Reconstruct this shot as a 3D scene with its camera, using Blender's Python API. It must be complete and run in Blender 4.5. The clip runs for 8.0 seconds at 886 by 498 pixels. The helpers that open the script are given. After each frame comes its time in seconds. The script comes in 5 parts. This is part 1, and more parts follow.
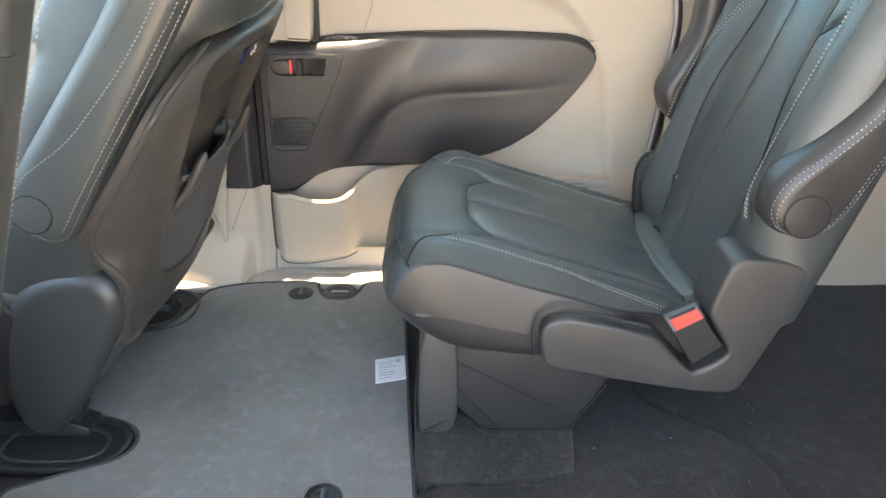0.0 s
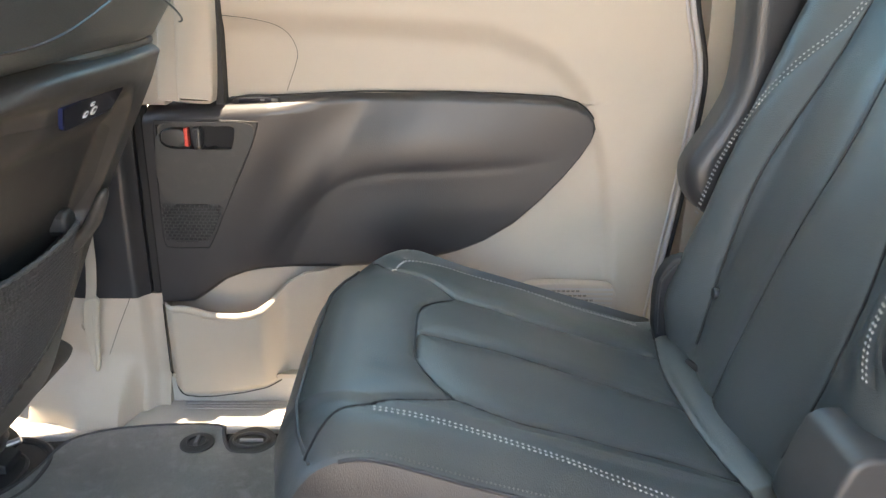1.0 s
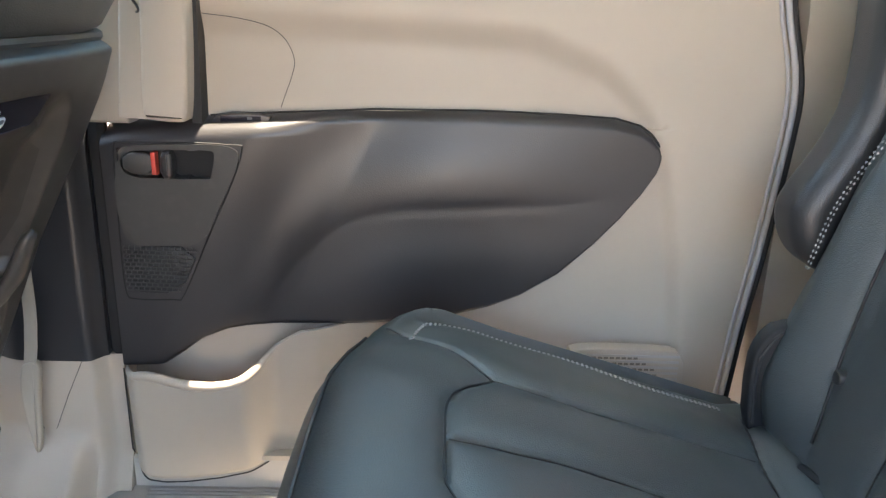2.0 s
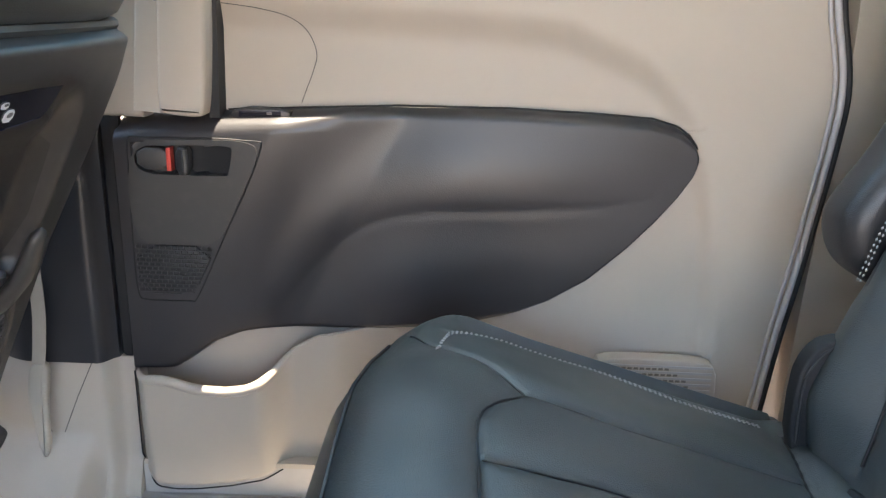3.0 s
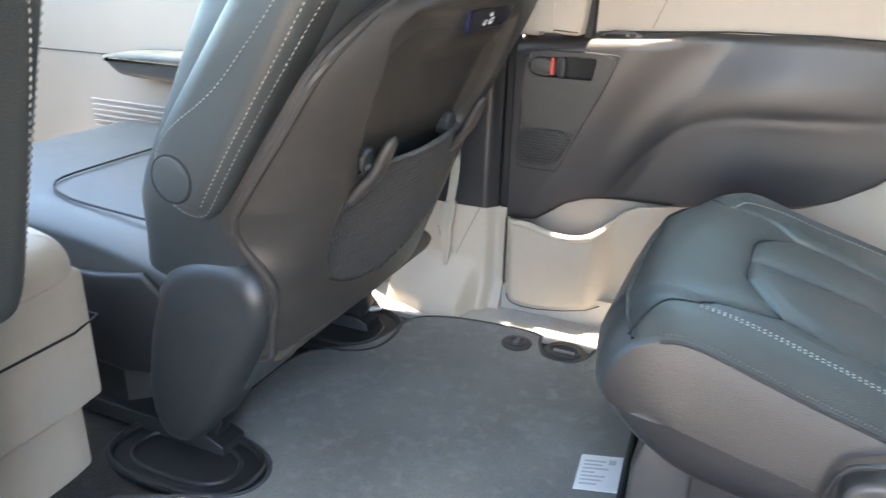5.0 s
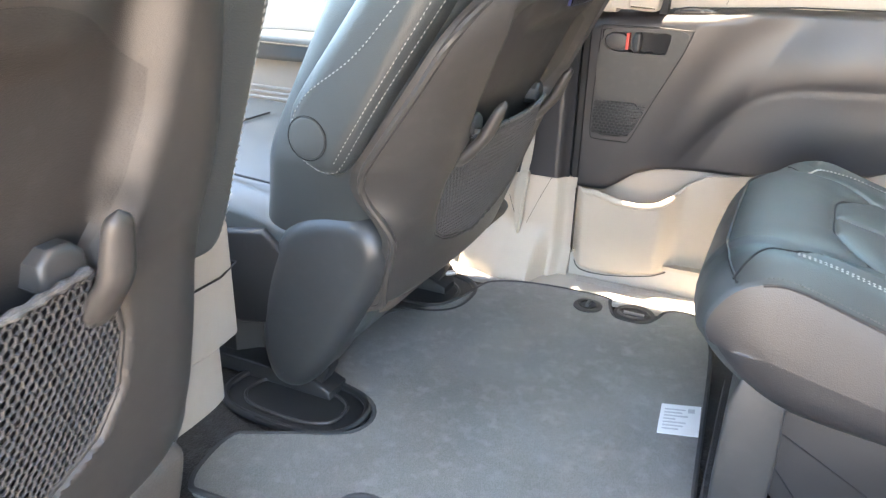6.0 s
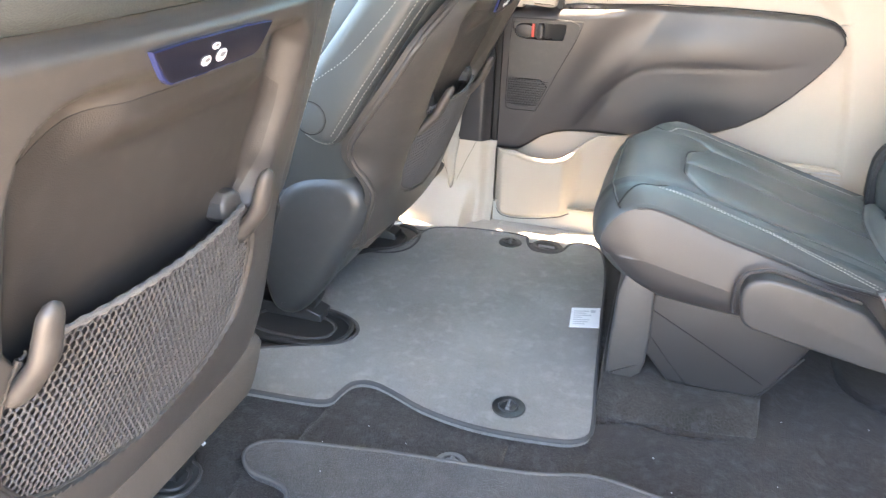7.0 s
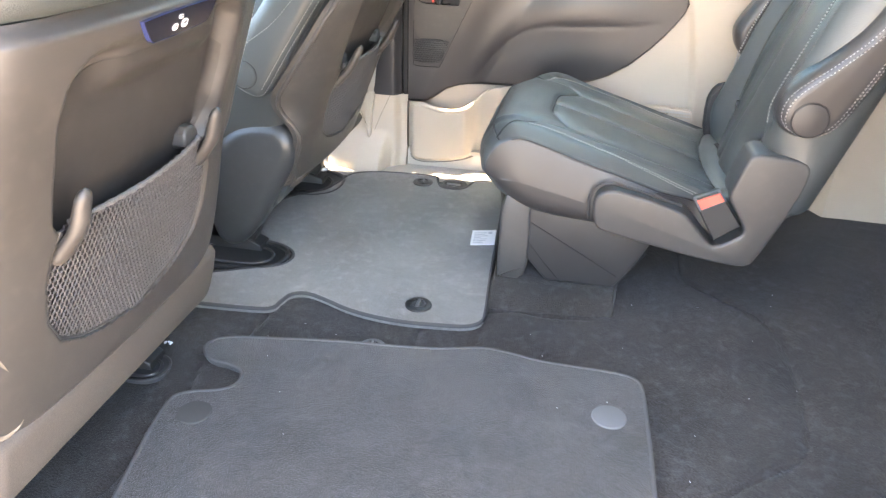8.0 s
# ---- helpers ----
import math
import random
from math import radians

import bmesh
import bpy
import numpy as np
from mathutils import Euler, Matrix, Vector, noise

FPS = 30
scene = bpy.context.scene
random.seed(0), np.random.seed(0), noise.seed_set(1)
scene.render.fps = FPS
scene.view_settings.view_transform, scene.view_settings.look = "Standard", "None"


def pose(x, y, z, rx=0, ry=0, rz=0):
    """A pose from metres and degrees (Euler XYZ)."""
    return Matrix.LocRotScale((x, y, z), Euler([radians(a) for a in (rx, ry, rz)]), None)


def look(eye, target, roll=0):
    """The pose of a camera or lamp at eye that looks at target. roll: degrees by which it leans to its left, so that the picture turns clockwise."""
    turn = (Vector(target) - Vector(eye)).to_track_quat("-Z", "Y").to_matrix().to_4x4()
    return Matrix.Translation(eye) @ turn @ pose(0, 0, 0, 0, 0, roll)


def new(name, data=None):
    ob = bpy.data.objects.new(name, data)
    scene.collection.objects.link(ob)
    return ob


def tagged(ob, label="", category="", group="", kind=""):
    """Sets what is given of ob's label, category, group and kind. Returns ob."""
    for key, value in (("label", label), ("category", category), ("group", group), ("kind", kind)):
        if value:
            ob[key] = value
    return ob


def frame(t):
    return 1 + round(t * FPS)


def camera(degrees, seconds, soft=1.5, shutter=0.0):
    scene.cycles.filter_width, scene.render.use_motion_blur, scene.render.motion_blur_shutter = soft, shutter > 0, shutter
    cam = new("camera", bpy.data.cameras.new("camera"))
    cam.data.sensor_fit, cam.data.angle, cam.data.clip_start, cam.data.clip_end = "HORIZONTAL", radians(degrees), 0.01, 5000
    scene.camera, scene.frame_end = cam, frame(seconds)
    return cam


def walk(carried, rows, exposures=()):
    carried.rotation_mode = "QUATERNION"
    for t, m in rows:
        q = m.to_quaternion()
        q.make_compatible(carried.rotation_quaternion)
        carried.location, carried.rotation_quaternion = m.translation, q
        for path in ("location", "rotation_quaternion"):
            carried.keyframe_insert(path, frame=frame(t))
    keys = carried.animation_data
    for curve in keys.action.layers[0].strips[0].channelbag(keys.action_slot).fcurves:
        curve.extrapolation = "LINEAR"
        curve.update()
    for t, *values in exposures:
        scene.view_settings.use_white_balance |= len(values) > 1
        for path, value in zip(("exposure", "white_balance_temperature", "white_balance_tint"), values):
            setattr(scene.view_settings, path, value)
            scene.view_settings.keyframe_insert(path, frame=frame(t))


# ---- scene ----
cam = camera(61.8, 8.0, soft=1.3, shutter=0.2)
PATH = [
    (0, (0.138, 0.184, 0.768), (0.152, 1.987, -0.098), 0.7),
    (0.5, (0.175, 0.379, 0.718), (0.228, 2.222, -0.056), 1.0),
    (1, (0.186, 0.578, 0.683), (0.252, 2.454, -0.006), 1.3),
    (1.5, (0.179, 0.703, 0.658), (0.238, 2.598, 0.02), 1.5),
    (1.7, (0.176, 0.748, 0.636), (0.227, 2.653, 0.028), 1.6),
    (2.8, (0.135, 0.843, 0.636), (0.184, 2.739, 0.003), 2.6),
    (3, (0.145, 0.838, 0.631), (0.173, 2.739, 0.009), 2.5),
    (3.5, (0.177, 0.772, 0.627), (0.137, 2.665, -0.016), 2.3),
    (4, (0.196, 0.599, 0.637), (-0.026, 2.471, -0.032), 2.2),
    (4.5, (0.205, 0.49, 0.652), (-0.285, 2.29, -0.07), 1.8),
    (5, (0.174, 0.482, 0.628), (-0.565, 2.18, -0.128), 1.5),
    (5.2, (0.157, 0.478, 0.622), (-0.665, 2.127, -0.155), 1.2),
    (6.3, (0.111, 0.273, 0.62), (-0.605, 1.958, -0.184), 1.5),
    (6.5, (0.112, 0.198, 0.643), (-0.544, 1.901, -0.175), 1.6),
    (7, (0.14, 0.055, 0.712), (-0.377, 1.783, -0.154), 1.9),
    (7.5, (0.197, -0.086, 0.741), (-0.227, 1.644, -0.167), 2.0),
    (8, (0.254, -0.198, 0.765), (-0.087, 1.534, -0.175), 1.8),
]
EXPOSURE = [(0, 3.98, 7650, 11), (1.0, 3.80, 7300, 12), (1.5, 3.62, 7050, 12), (3.0, 3.52, 6700, 12), (4.0, 3.95, 6500, 10), (5, 4.02, 6900, 10), (6.5, 4.68, 7300, 14), (8, 4.64, 7700, 15)]
walk(cam, [(t, look(eye, target, roll)) for t, eye, target, roll in PATH], EXPOSURE)

# ---- light: high sun over the far side, open sky, pale concrete outside ----
SUN = Vector((0.05, 0.068, 0.995)).normalized()
world = bpy.data.worlds.new("sky")
scene.world = world
world.use_nodes = True
wn = world.node_tree.nodes
sky = wn.new("ShaderNodeTexSky")
sky.sky_type, sky.sun_disc, sky.dust_density = "NISHITA", False, 1.5
sky.sun_elevation = math.asin(SUN.z)
sky.sun_rotation = math.atan2(SUN.x, SUN.y)
world.node_tree.links.new(sky.outputs["Color"], wn["Background"].inputs["Color"])
wn["Background"].inputs["Strength"].default_value = 0.15
sun_data = bpy.data.lights.new("sun", "SUN")
sun_data.energy, sun_data.angle, sun_data.color = 2.6, radians(0.6), (1.0, 0.90, 0.74)
sun = new("sun", sun_data)
sun.matrix_world = look(SUN * 20, (0, 0, 0))


# ---- materials ----
def material(name, colour, rough=0.5, metal=0.0, grain=0.0, grain_size=900.0, blotch=0.12, blotch_size=9.0,
             kind="noise", coat=0.0, sheen=0.0, speck=None, spec=0.5, fibres=0.55):
    """A surface with fine relief (grain) and slow changes of tone (blotch), in metres of the world."""
    m = bpy.data.materials.new(name)
    m.use_nodes = True
    n, ln = m.node_tree.nodes, m.node_tree.links
    b = n["Principled BSDF"]
    b.inputs["Roughness"].default_value, b.inputs["Metallic"].default_value = rough, metal
    b.inputs["Coat Weight"].default_value, b.inputs["Sheen Weight"].default_value = coat, sheen
    b.inputs["Specular IOR Level"].default_value = spec
    geo = n.new("ShaderNodeNewGeometry")
    slow = n.new("ShaderNodeTexNoise")
    slow.inputs["Scale"].default_value, slow.inputs["Detail"].default_value = blotch_size, 5.0
    ln.new(geo.outputs["Position"], slow.inputs["Vector"])
    fine = n.new("ShaderNodeTexVoronoi" if kind == "leather" else "ShaderNodeTexNoise")
    fine.inputs["Scale"].default_value = grain_size
    ln.new(geo.outputs["Position"], fine.inputs["Vector"])
    fine_out = fine.outputs["Distance"] if kind == "leather" else fine.outputs["Fac"]
    ramp = n.new("ShaderNodeMapRange")
    ramp.inputs["From Min"].default_value, ramp.inputs["From Max"].default_value = 0.3, 0.7
    ramp.inputs["To Min"].default_value, ramp.inputs["To Max"].default_value = 1 - blotch, 1 + blotch
    ln.new(slow.outputs["Fac"], ramp.inputs["Value"])
    tone = n.new("ShaderNodeVectorMath")
    tone.operation = "SCALE"
    tone.inputs[0].default_value = colour
    ln.new(ramp.outputs["Result"], tone.inputs["Scale"])
    out = tone.outputs["Vector"]
    if kind == "pile":
        fibre = n.new("ShaderNodeMapRange")
        fibre.inputs["From Min"].default_value, fibre.inputs["From Max"].default_value = 0.25, 0.75
        fibre.inputs["To Min"].default_value, fibre.inputs["To Max"].default_value = 1 - fibres, 1 + fibres
        ln.new(fine_out, fibre.inputs["Value"])
        more = n.new("ShaderNodeVectorMath")
        more.operation = "SCALE"
        ln.new(out, more.inputs[0])
        ln.new(fibre.outputs["Result"], more.inputs["Scale"])
        out = more.outputs["Vector"]
    if speck:
        dust = n.new("ShaderNodeTexNoise")
        dust.inputs["Scale"].default_value, dust.inputs["Detail"].default_value = 55.0, 8.0
        ln.new(geo.outputs["Position"], dust.inputs["Vector"])
        pick = n.new("ShaderNodeMapRange")
        pick.inputs["From Min"].default_value, pick.inputs["From Max"].default_value = 0.52, 0.75
        pick.inputs["To Max"].default_value = speck[3]
        ln.new(dust.outputs["Fac"], pick.inputs["Value"])
        mix = n.new("ShaderNodeMix")
        mix.data_type = "RGBA"
        mix.inputs[7].default_value = (*speck[:3], 1)
        ln.new(pick.outputs["Result"], mix.inputs[0])
        ln.new(out, mix.inputs[6])
        out = mix.outputs[2]
    ln.new(out, b.inputs["Base Color"])
    if grain:
        bump = n.new("ShaderNodeBump")
        bump.inputs["Strength"].default_value, bump.inputs["Distance"].default_value = min(1.0, grain), 0.0006 if kind != "pile" else 0.002
        ln.new(fine_out, bump.inputs["Height"])
        ln.new(bump.outputs["Normal"], b.inputs["Normal"])
    worn = n.new("ShaderNodeMapRange")
    worn.inputs["From Min"].default_value, worn.inputs["From Max"].default_value = 0.3, 0.7
    worn.inputs["To Min"].default_value, worn.inputs["To Max"].default_value = max(0.02, rough - 0.06), min(1.0, rough + 0.06)
    ln.new(slow.outputs["Fac"], worn.inputs["Value"])
    ln.new(worn.outputs["Result"], b.inputs["Roughness"])
    return m


LEATHER = material("black_leather", (0.050, 0.057, 0.058), 0.42, spec=0.75, grain=0.35, grain_size=750, kind="leather", blotch=0.10)
LEATHER_SMOOTH = material("black_vinyl", (0.027, 0.026, 0.027), 0.42, grain=0.2, grain_size=900, kind="leather")
PLASTIC = material("charcoal_plastic", (0.046, 0.044, 0.043), 0.42, spec=0.6, grain=0.25, grain_size=1400, speck=(0.10, 0.09, 0.085, 0.15))
PLASTIC_BLACK = material("black_plastic", (0.022, 0.022, 0.023), 0.42, grain=0.15, grain_size=1300)
PLASTIC_GLOSS = material("glossy_black_plastic", (0.012, 0.012, 0.02), 0.12, blotch=0.05)
BLUE_EDGE = material("bluish_bezel", (0.03, 0.04, 0.12), 0.25)
DOOR_DARK = material("dark_door_vinyl", (0.035, 0.032, 0.0335), 0.38, spec=0.6, grain=0.18, grain_size=650, kind="leather", blotch=0.16, blotch_size=6)
BEIGE = material("beige_plastic", (0.455, 0.388, 0.316), 0.52, grain=0.25, grain_size=1100, blotch=0.03)
BEIGE_GREY = material("grey_beige_plastic", (0.45, 0.415, 0.372), 0.55, grain=0.25, grain_size=900, blotch=0.06, speck=(0.3, 0.27, 0.23, 0.12))
RUBBER_GREY = material("grey_door_seal", (0.43, 0.40, 0.395), 0.45, blotch=0.05)
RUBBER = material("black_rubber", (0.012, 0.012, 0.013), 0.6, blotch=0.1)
CARPET = material("black_carpet", (0.037, 0.0335, 0.031), 0.95, grain=1.0, grain_size=420, blotch=0.25, blotch_size=7, kind="pile", sheen=0.12, speck=(0.10, 0.10, 0.11, 0.35), spec=0.1)
MAT_GREY = material("grey_mat_felt", (0.163, 0.160, 0.149), 0.95, grain=0.6, grain_size=700, blotch=0.16, blotch_size=6, kind="pile", sheen=0.2, speck=(0.27, 0.265, 0.255, 0.45), spec=0.1, fibres=0.22)
MAT_DARK = material("dark_mat_pile", (0.055, 0.0515, 0.048), 0.95, grain=1.0, grain_size=480, blotch=0.22, blotch_size=8, kind="pile", sheen=0.25, speck=(0.095, 0.09, 0.085, 0.5), spec=0.1, fibres=0.42)
MAT_EDGE = material("mat_binding", (0.05, 0.05, 0.052), 0.85, grain=0.6, grain_size=900)
MAT_EDGE_PALE = material("pale_mat_binding", (0.075, 0.073, 0.072), 0.85, grain=0.6, grain_size=900)
THREAD = material("pale_thread", (0.35, 0.345, 0.33), 0.7, blotch=0.1)
THREAD_DARK = material("grey_thread", (0.12, 0.115, 0.11), 0.75, blotch=0.1)
RED = material("red_button", (0.62, 0.07, 0.05), 0.35, blotch=0.05)
CHROME = material("chrome", (0.7, 0.7, 0.7), 0.18, metal=1.0, blotch=0.03)
WHITE = material("white_label", (0.75, 0.76, 0.78), 0.6, blotch=0.04)
INK = material("grey_print", (0.48, 0.49, 0.53), 0.7)
NET = material("grey_net_cord", (0.070, 0.068, 0.069), 0.8, grain=0.5, grain_size=1500, kind="pile")
HEM = material("pale_elastic_cord", (0.125, 0.122, 0.12), 0.85, grain=0.5, grain_size=1500, kind="pile")
WEBBING = material("beige_belt_webbing", (0.45, 0.40, 0.33), 0.75, grain=0.5, grain_size=1200)
CONCRETE = material("pale_concrete", (0.58, 0.47, 0.36), 0.9, grain=0.6, grain_size=60, blotch=0.15, blotch_size=1.5)
# unseen surface; pale blue-grey chosen to bounce cool light onto the seat tops
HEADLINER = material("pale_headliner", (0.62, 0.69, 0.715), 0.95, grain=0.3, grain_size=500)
METAL = material("dull_steel", (0.35, 0.35, 0.36), 0.35, metal=1.0)
SHELL = material("warm_charcoal_plastic", (0.053, 0.049, 0.0455), 0.46, grain=0.25, grain_size=1400, blotch=0.08, speck=(0.16, 0.14, 0.12, 0.12))
# darker than SHELL: the shade of the sunken back is in this colour
PANEL = material("shaded_back_recess", (0.034, 0.031, 0.029), 0.5, grain=0.25, grain_size=900, kind="leather", speck=(0.09, 0.085, 0.08, 0.2))
COVER = material("dark_grained_plastic", (0.036, 0.039, 0.041), 0.40, spec=0.6, grain=0.25, grain_size=1400, speck=(0.09, 0.09, 0.09, 0.15))
FLAP = material("brown_black_fabric", (0.080, 0.069, 0.060), 0.9, grain=0.3, grain_size=700, kind="pile", fibres=0.22)
PILLAR_DARK = material("black_grained_trim", (0.026, 0.026, 0.029), 0.36, spec=0.6, grain=0.25, grain_size=1400)
FADED = material("worn_dark_disc", (0.060, 0.057, 0.055), 0.9, grain=0.5, grain_size=900)
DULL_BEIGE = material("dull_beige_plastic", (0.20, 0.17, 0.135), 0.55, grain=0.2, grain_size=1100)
# seat leather for side faces; warm ground reflection and dimmer light are in the colour
LEATHER_SIDE_TONE = material("warm_black_vinyl", (0.031, 0.029, 0.0295), 0.40, spec=0.6, grain=0.3, grain_size=800, kind="leather", blotch=0.12)
TINT = material("tinted_glass", (0.012, 0.014, 0.014), 0.06, blotch=0.02)
DISC = material("grey_rubber_disc", (0.115, 0.115, 0.12), 0.7, grain=0.3, grain_size=900)


# ---- mesh helpers ----
def build(name, verts, faces, mat, parent=None, label="", smooth=True, angle=40):
    me = bpy.data.meshes.new(name)
    me.from_pydata([tuple(map(float, v)) for v in verts], [], faces)
    me.materials.append(mat)
    bm = bmesh.new()
    bm.from_mesh(me)
    bmesh.ops.recalc_face_normals(bm, faces=bm.faces)
    bm.to_mesh(me)
    bm.free()
    if smooth:
        me.shade_smooth()
        me.set_sharp_from_angle(angle=radians(angle))
    ob = new(name, me)
    if parent:
        ob.parent = parent
        ob.matrix_parent_inverse = parent.matrix_world.inverted()
    if label:
        tagged(ob, label)
    return ob


def thing(name, at, label, category, group="", kind=""):
    e = new(name)
    e.empty_display_size = 0.05
    e.location = at
    e.matrix_world = Matrix.Translation(at)
    return tagged(e, label, category, group, kind)


def chaikin(p, k=2, closed=True):
    p = np.array(p, float)
    for _ in range(k):
        if closed:
            q = np.roll(p, -1, 0)
            p = np.stack([p * 0.75 + q * 0.25, p * 0.25 + q * 0.75], 1).reshape(-1, p.shape[1])
        else:
            q = np.stack([p[:-1] * 0.75 + p[1:] * 0.25, p[:-1] * 0.25 + p[1:] * 0.75], 1).reshape(-1, p.shape[1])
            p = np.vstack([p[:1], q, p[-1:]])
    return p


def curve(p, step):
    """A smooth open curve through the points, in even steps."""
    p = np.array(p, float)
    a = np.vstack([2 * p[0] - p[1], p, 2 * p[-1] - p[-2]])
    out = []
    for i in range(1, len(a) - 2):
        for s in np.linspace(0, 1, 16, endpoint=False):
            out.append(0.5 * ((2 * a[i]) + (a[i + 1] - a[i - 1]) * s + (2 * a[i - 1] - 5 * a[i] + 4 * a[i + 1] - a[i + 2]) * s ** 2
                              + (3 * a[i] - a[i - 1] - 3 * a[i + 1] + a[i + 2]) * s ** 3))
    out = np.array(out + [p[-1]])
    d = np.r_[0, np.cumsum(np.linalg.norm(np.diff(out, axis=0), axis=1))]
    n = max(2, int(round(d[-1] / step)) + 1)
    t = np.linspace(0, d[-1], n)
    return np.stack([np.interp(t, d, out[:, k]) for k in range(out.shape[1])], 1)


def inset(p, d):
    a, b = np.roll(p, 1, 0), np.roll(p, -1, 0)
    t = b - a
    t = t / np.maximum(np.linalg.norm(t, axis=1, keepdims=True), 1e-9)
    area = np.sum(p[:, 0] * b[:, 1] - b[:, 0] * p[:, 1])
    n = np.stack([-t[:, 1], t[:, 0]], 1) * (1 if area > 0 else -1)
    return p + n * d


def place(axis, p, h):
    h = np.full(len(p), h, float)
    return {"x": np.stack([h, p[:, 0], p[:, 1]], 1), "y": np.stack([p[:, 0], h, p[:, 1]], 1), "z": np.stack([p[:, 0], p[:, 1], h], 1)}[axis]


def prism(axis, poly, lo, hi, r_lo=0.0, r_hi=0.0, k=2, steps=3):
    """A slab with the outline poly from lo to hi along the axis, its rims rounded by r_lo and r_hi."""
    p = chaikin(poly, k) if k else np.array(poly, float)
    rings = []
    s = 1 if hi > lo else -1
    for i in range(steps + 1 if r_lo else 1):
        a = math.pi / 2 * i / steps
        rings.append((r_lo * (1 - math.sin(a)), lo + s * r_lo * (1 - math.cos(a))) if r_lo else (0, lo))
    for i in range(steps + 1 if r_hi else 1):
        a = math.pi / 2 * i / steps
        rings.append((r_hi * (1 - math.cos(a)), hi - s * r_hi * (1 - math.sin(a))) if r_hi else (0, hi))
    verts, faces, n = [], [], len(p)
    for d, h in rings:
        verts.extend(place(axis, inset(p, d) if d else p, h))
    for j in range(len(rings) - 1):
        for i in range(n):
            i2 = (i + 1) % n
            faces.append((j * n + i, j * n + i2, (j + 1) * n + i2, (j + 1) * n + i))
    faces.append(tuple(range(n)))
    faces.append(tuple(range((len(rings) - 1) * n, len(rings) * n)))
    return verts, faces


def box(x0, x1, y0, y1, z0, z1, r=0.004):
    return prism("z", [(x0, y0), (x1, y0), (x1, y1), (x0, y1)], z0, z1, r, r, k=2 if r > 0.003 else 0) if r else \
        prism("z", [(x0, y0), (x1, y0), (x1, y1), (x0, y1)], z0, z1, k=0)


def slab(P, back):
    """A solid sheet: the grid P (n, m, 3) as its face and the same grid moved by back behind it."""
    n, m = P.shape[:2]
    back = np.array(back, float)
    verts = np.vstack([P.reshape(-1, 3), (P + back).reshape(-1, 3)])
    faces, o = [], n * m
    for i in range(n - 1):
        for j in range(m - 1):
            a, b, c, d = i * m + j, i * m + j + 1, (i + 1) * m + j + 1, (i + 1) * m + j
            faces += [(a, b, c, d), (o + d, o + c, o + b, o + a)]
    rim = [(i * m, (i + 1) * m) for i in range(n - 1)] + [((n - 1) * m + j, (n - 1) * m + j + 1) for j in range(m - 1)] \
        + [((i + 1) * m + m - 1, i * m + m - 1) for i in range(n - 1)] + [(j + 1, j) for j in range(m - 1)]
    faces += [(a, b, o + b, o + a) for a, b in rim]
    return verts, faces


def tube(pts, r, n=8, closed=False):
    pts = np.array(pts, float)
    r = np.broadcast_to(np.array(r, float), (len(pts),))
    t = np.roll(pts, -1, 0) - np.roll(pts, 1, 0) if closed else np.gradient(pts, axis=0)
    t /= np.maximum(np.linalg.norm(t, axis=1, keepdims=True), 1e-9)
    up = np.array([0.13, 0.31, 0.94])
    verts, faces = [], []
    for p, d, rad in zip(pts, t, r):
        u = np.cross(d, up)
        u /= max(np.linalg.norm(u), 1e-6)
        v = np.cross(d, u)
        for i in range(n):
            a = 2 * math.pi * i / n
            verts.append(p + rad * (math.cos(a) * u + math.sin(a) * v))
    m = len(pts)
    for j in range(m if closed else m - 1):
        j2 = (j + 1) % m
        for i in range(n):
            i2 = (i + 1) % n
            faces.append((j * n + i, j * n + i2, j2 * n + i2, j2 * n + i))
    if not closed:
        faces += [tuple(range(n)), tuple(range((m - 1) * n, m * n))]
    return verts, faces


def joined(*parts):
    verts, faces = [], []
    for v, f in parts:
        o = len(verts)
        verts.extend(v)
        faces.extend(tuple(i + o for i in q) for q in f)
    return verts, faces


def distance(P, lines):
    """From each point of P to the nearest of the polylines."""
    best = np.full(len(P), 9.0)
    for line in lines:
        line = np.array(line, float)
        for a, b in zip(line[:-1], line[1:]):
            ab = b - a
            s = np.clip((P - a) @ ab / max(ab @ ab, 1e-12), 0, 1)
            best = np.minimum(best, np.linalg.norm(P - a - s[:, None] * ab, axis=1))
    return best


def step(a, b, v):
    s = np.clip((v - a) / (b - a), 0, 1)
    return s * s * (3 - 2 * s)


def stitches(line, long=0.0052, gap=0.0022, r=0.0011):
    """Separate stitches along a line."""
    line = np.array(line, float)
    d = np.r_[0, np.cumsum(np.linalg.norm(np.diff(line, axis=0), axis=1))]
    verts, faces, s = [], [], 0.0
    while s + long < d[-1]:
        a, b = (np.array([np.interp(q, d, line[:, k]) for k in range(3)]) for q in (s, s + long))
        t = (b - a) / max(np.linalg.norm(b - a), 1e-9)
        u = np.cross(t, (0.2, 0.5, 0.84))
        u /= np.linalg.norm(u)
        v = np.cross(t, u)
        o, mid = len(verts), (a + b) / 2
        verts += [a] + [mid + r * (math.cos(q) * u + math.sin(q) * v) for q in (0.8, 2.37, 3.94, 5.5)] + [b]
        faces += [(o, o + 1 + i, o + 1 + (i + 1) % 4) for i in range(4)] + [(o + 5, o + 1 + (i + 1) % 4, o + 1 + i) for i in range(4)]
        s += long + gap
    return verts, faces


def disc(x, y, z, r, h, n=28, rim=0.002):
    a = np.linspace(0, 2 * math.pi, n, endpoint=False)
    return prism("z", np.stack([x + r * np.cos(a), y + r * np.sin(a)], 1), z, z + h, 0, rim, k=0)


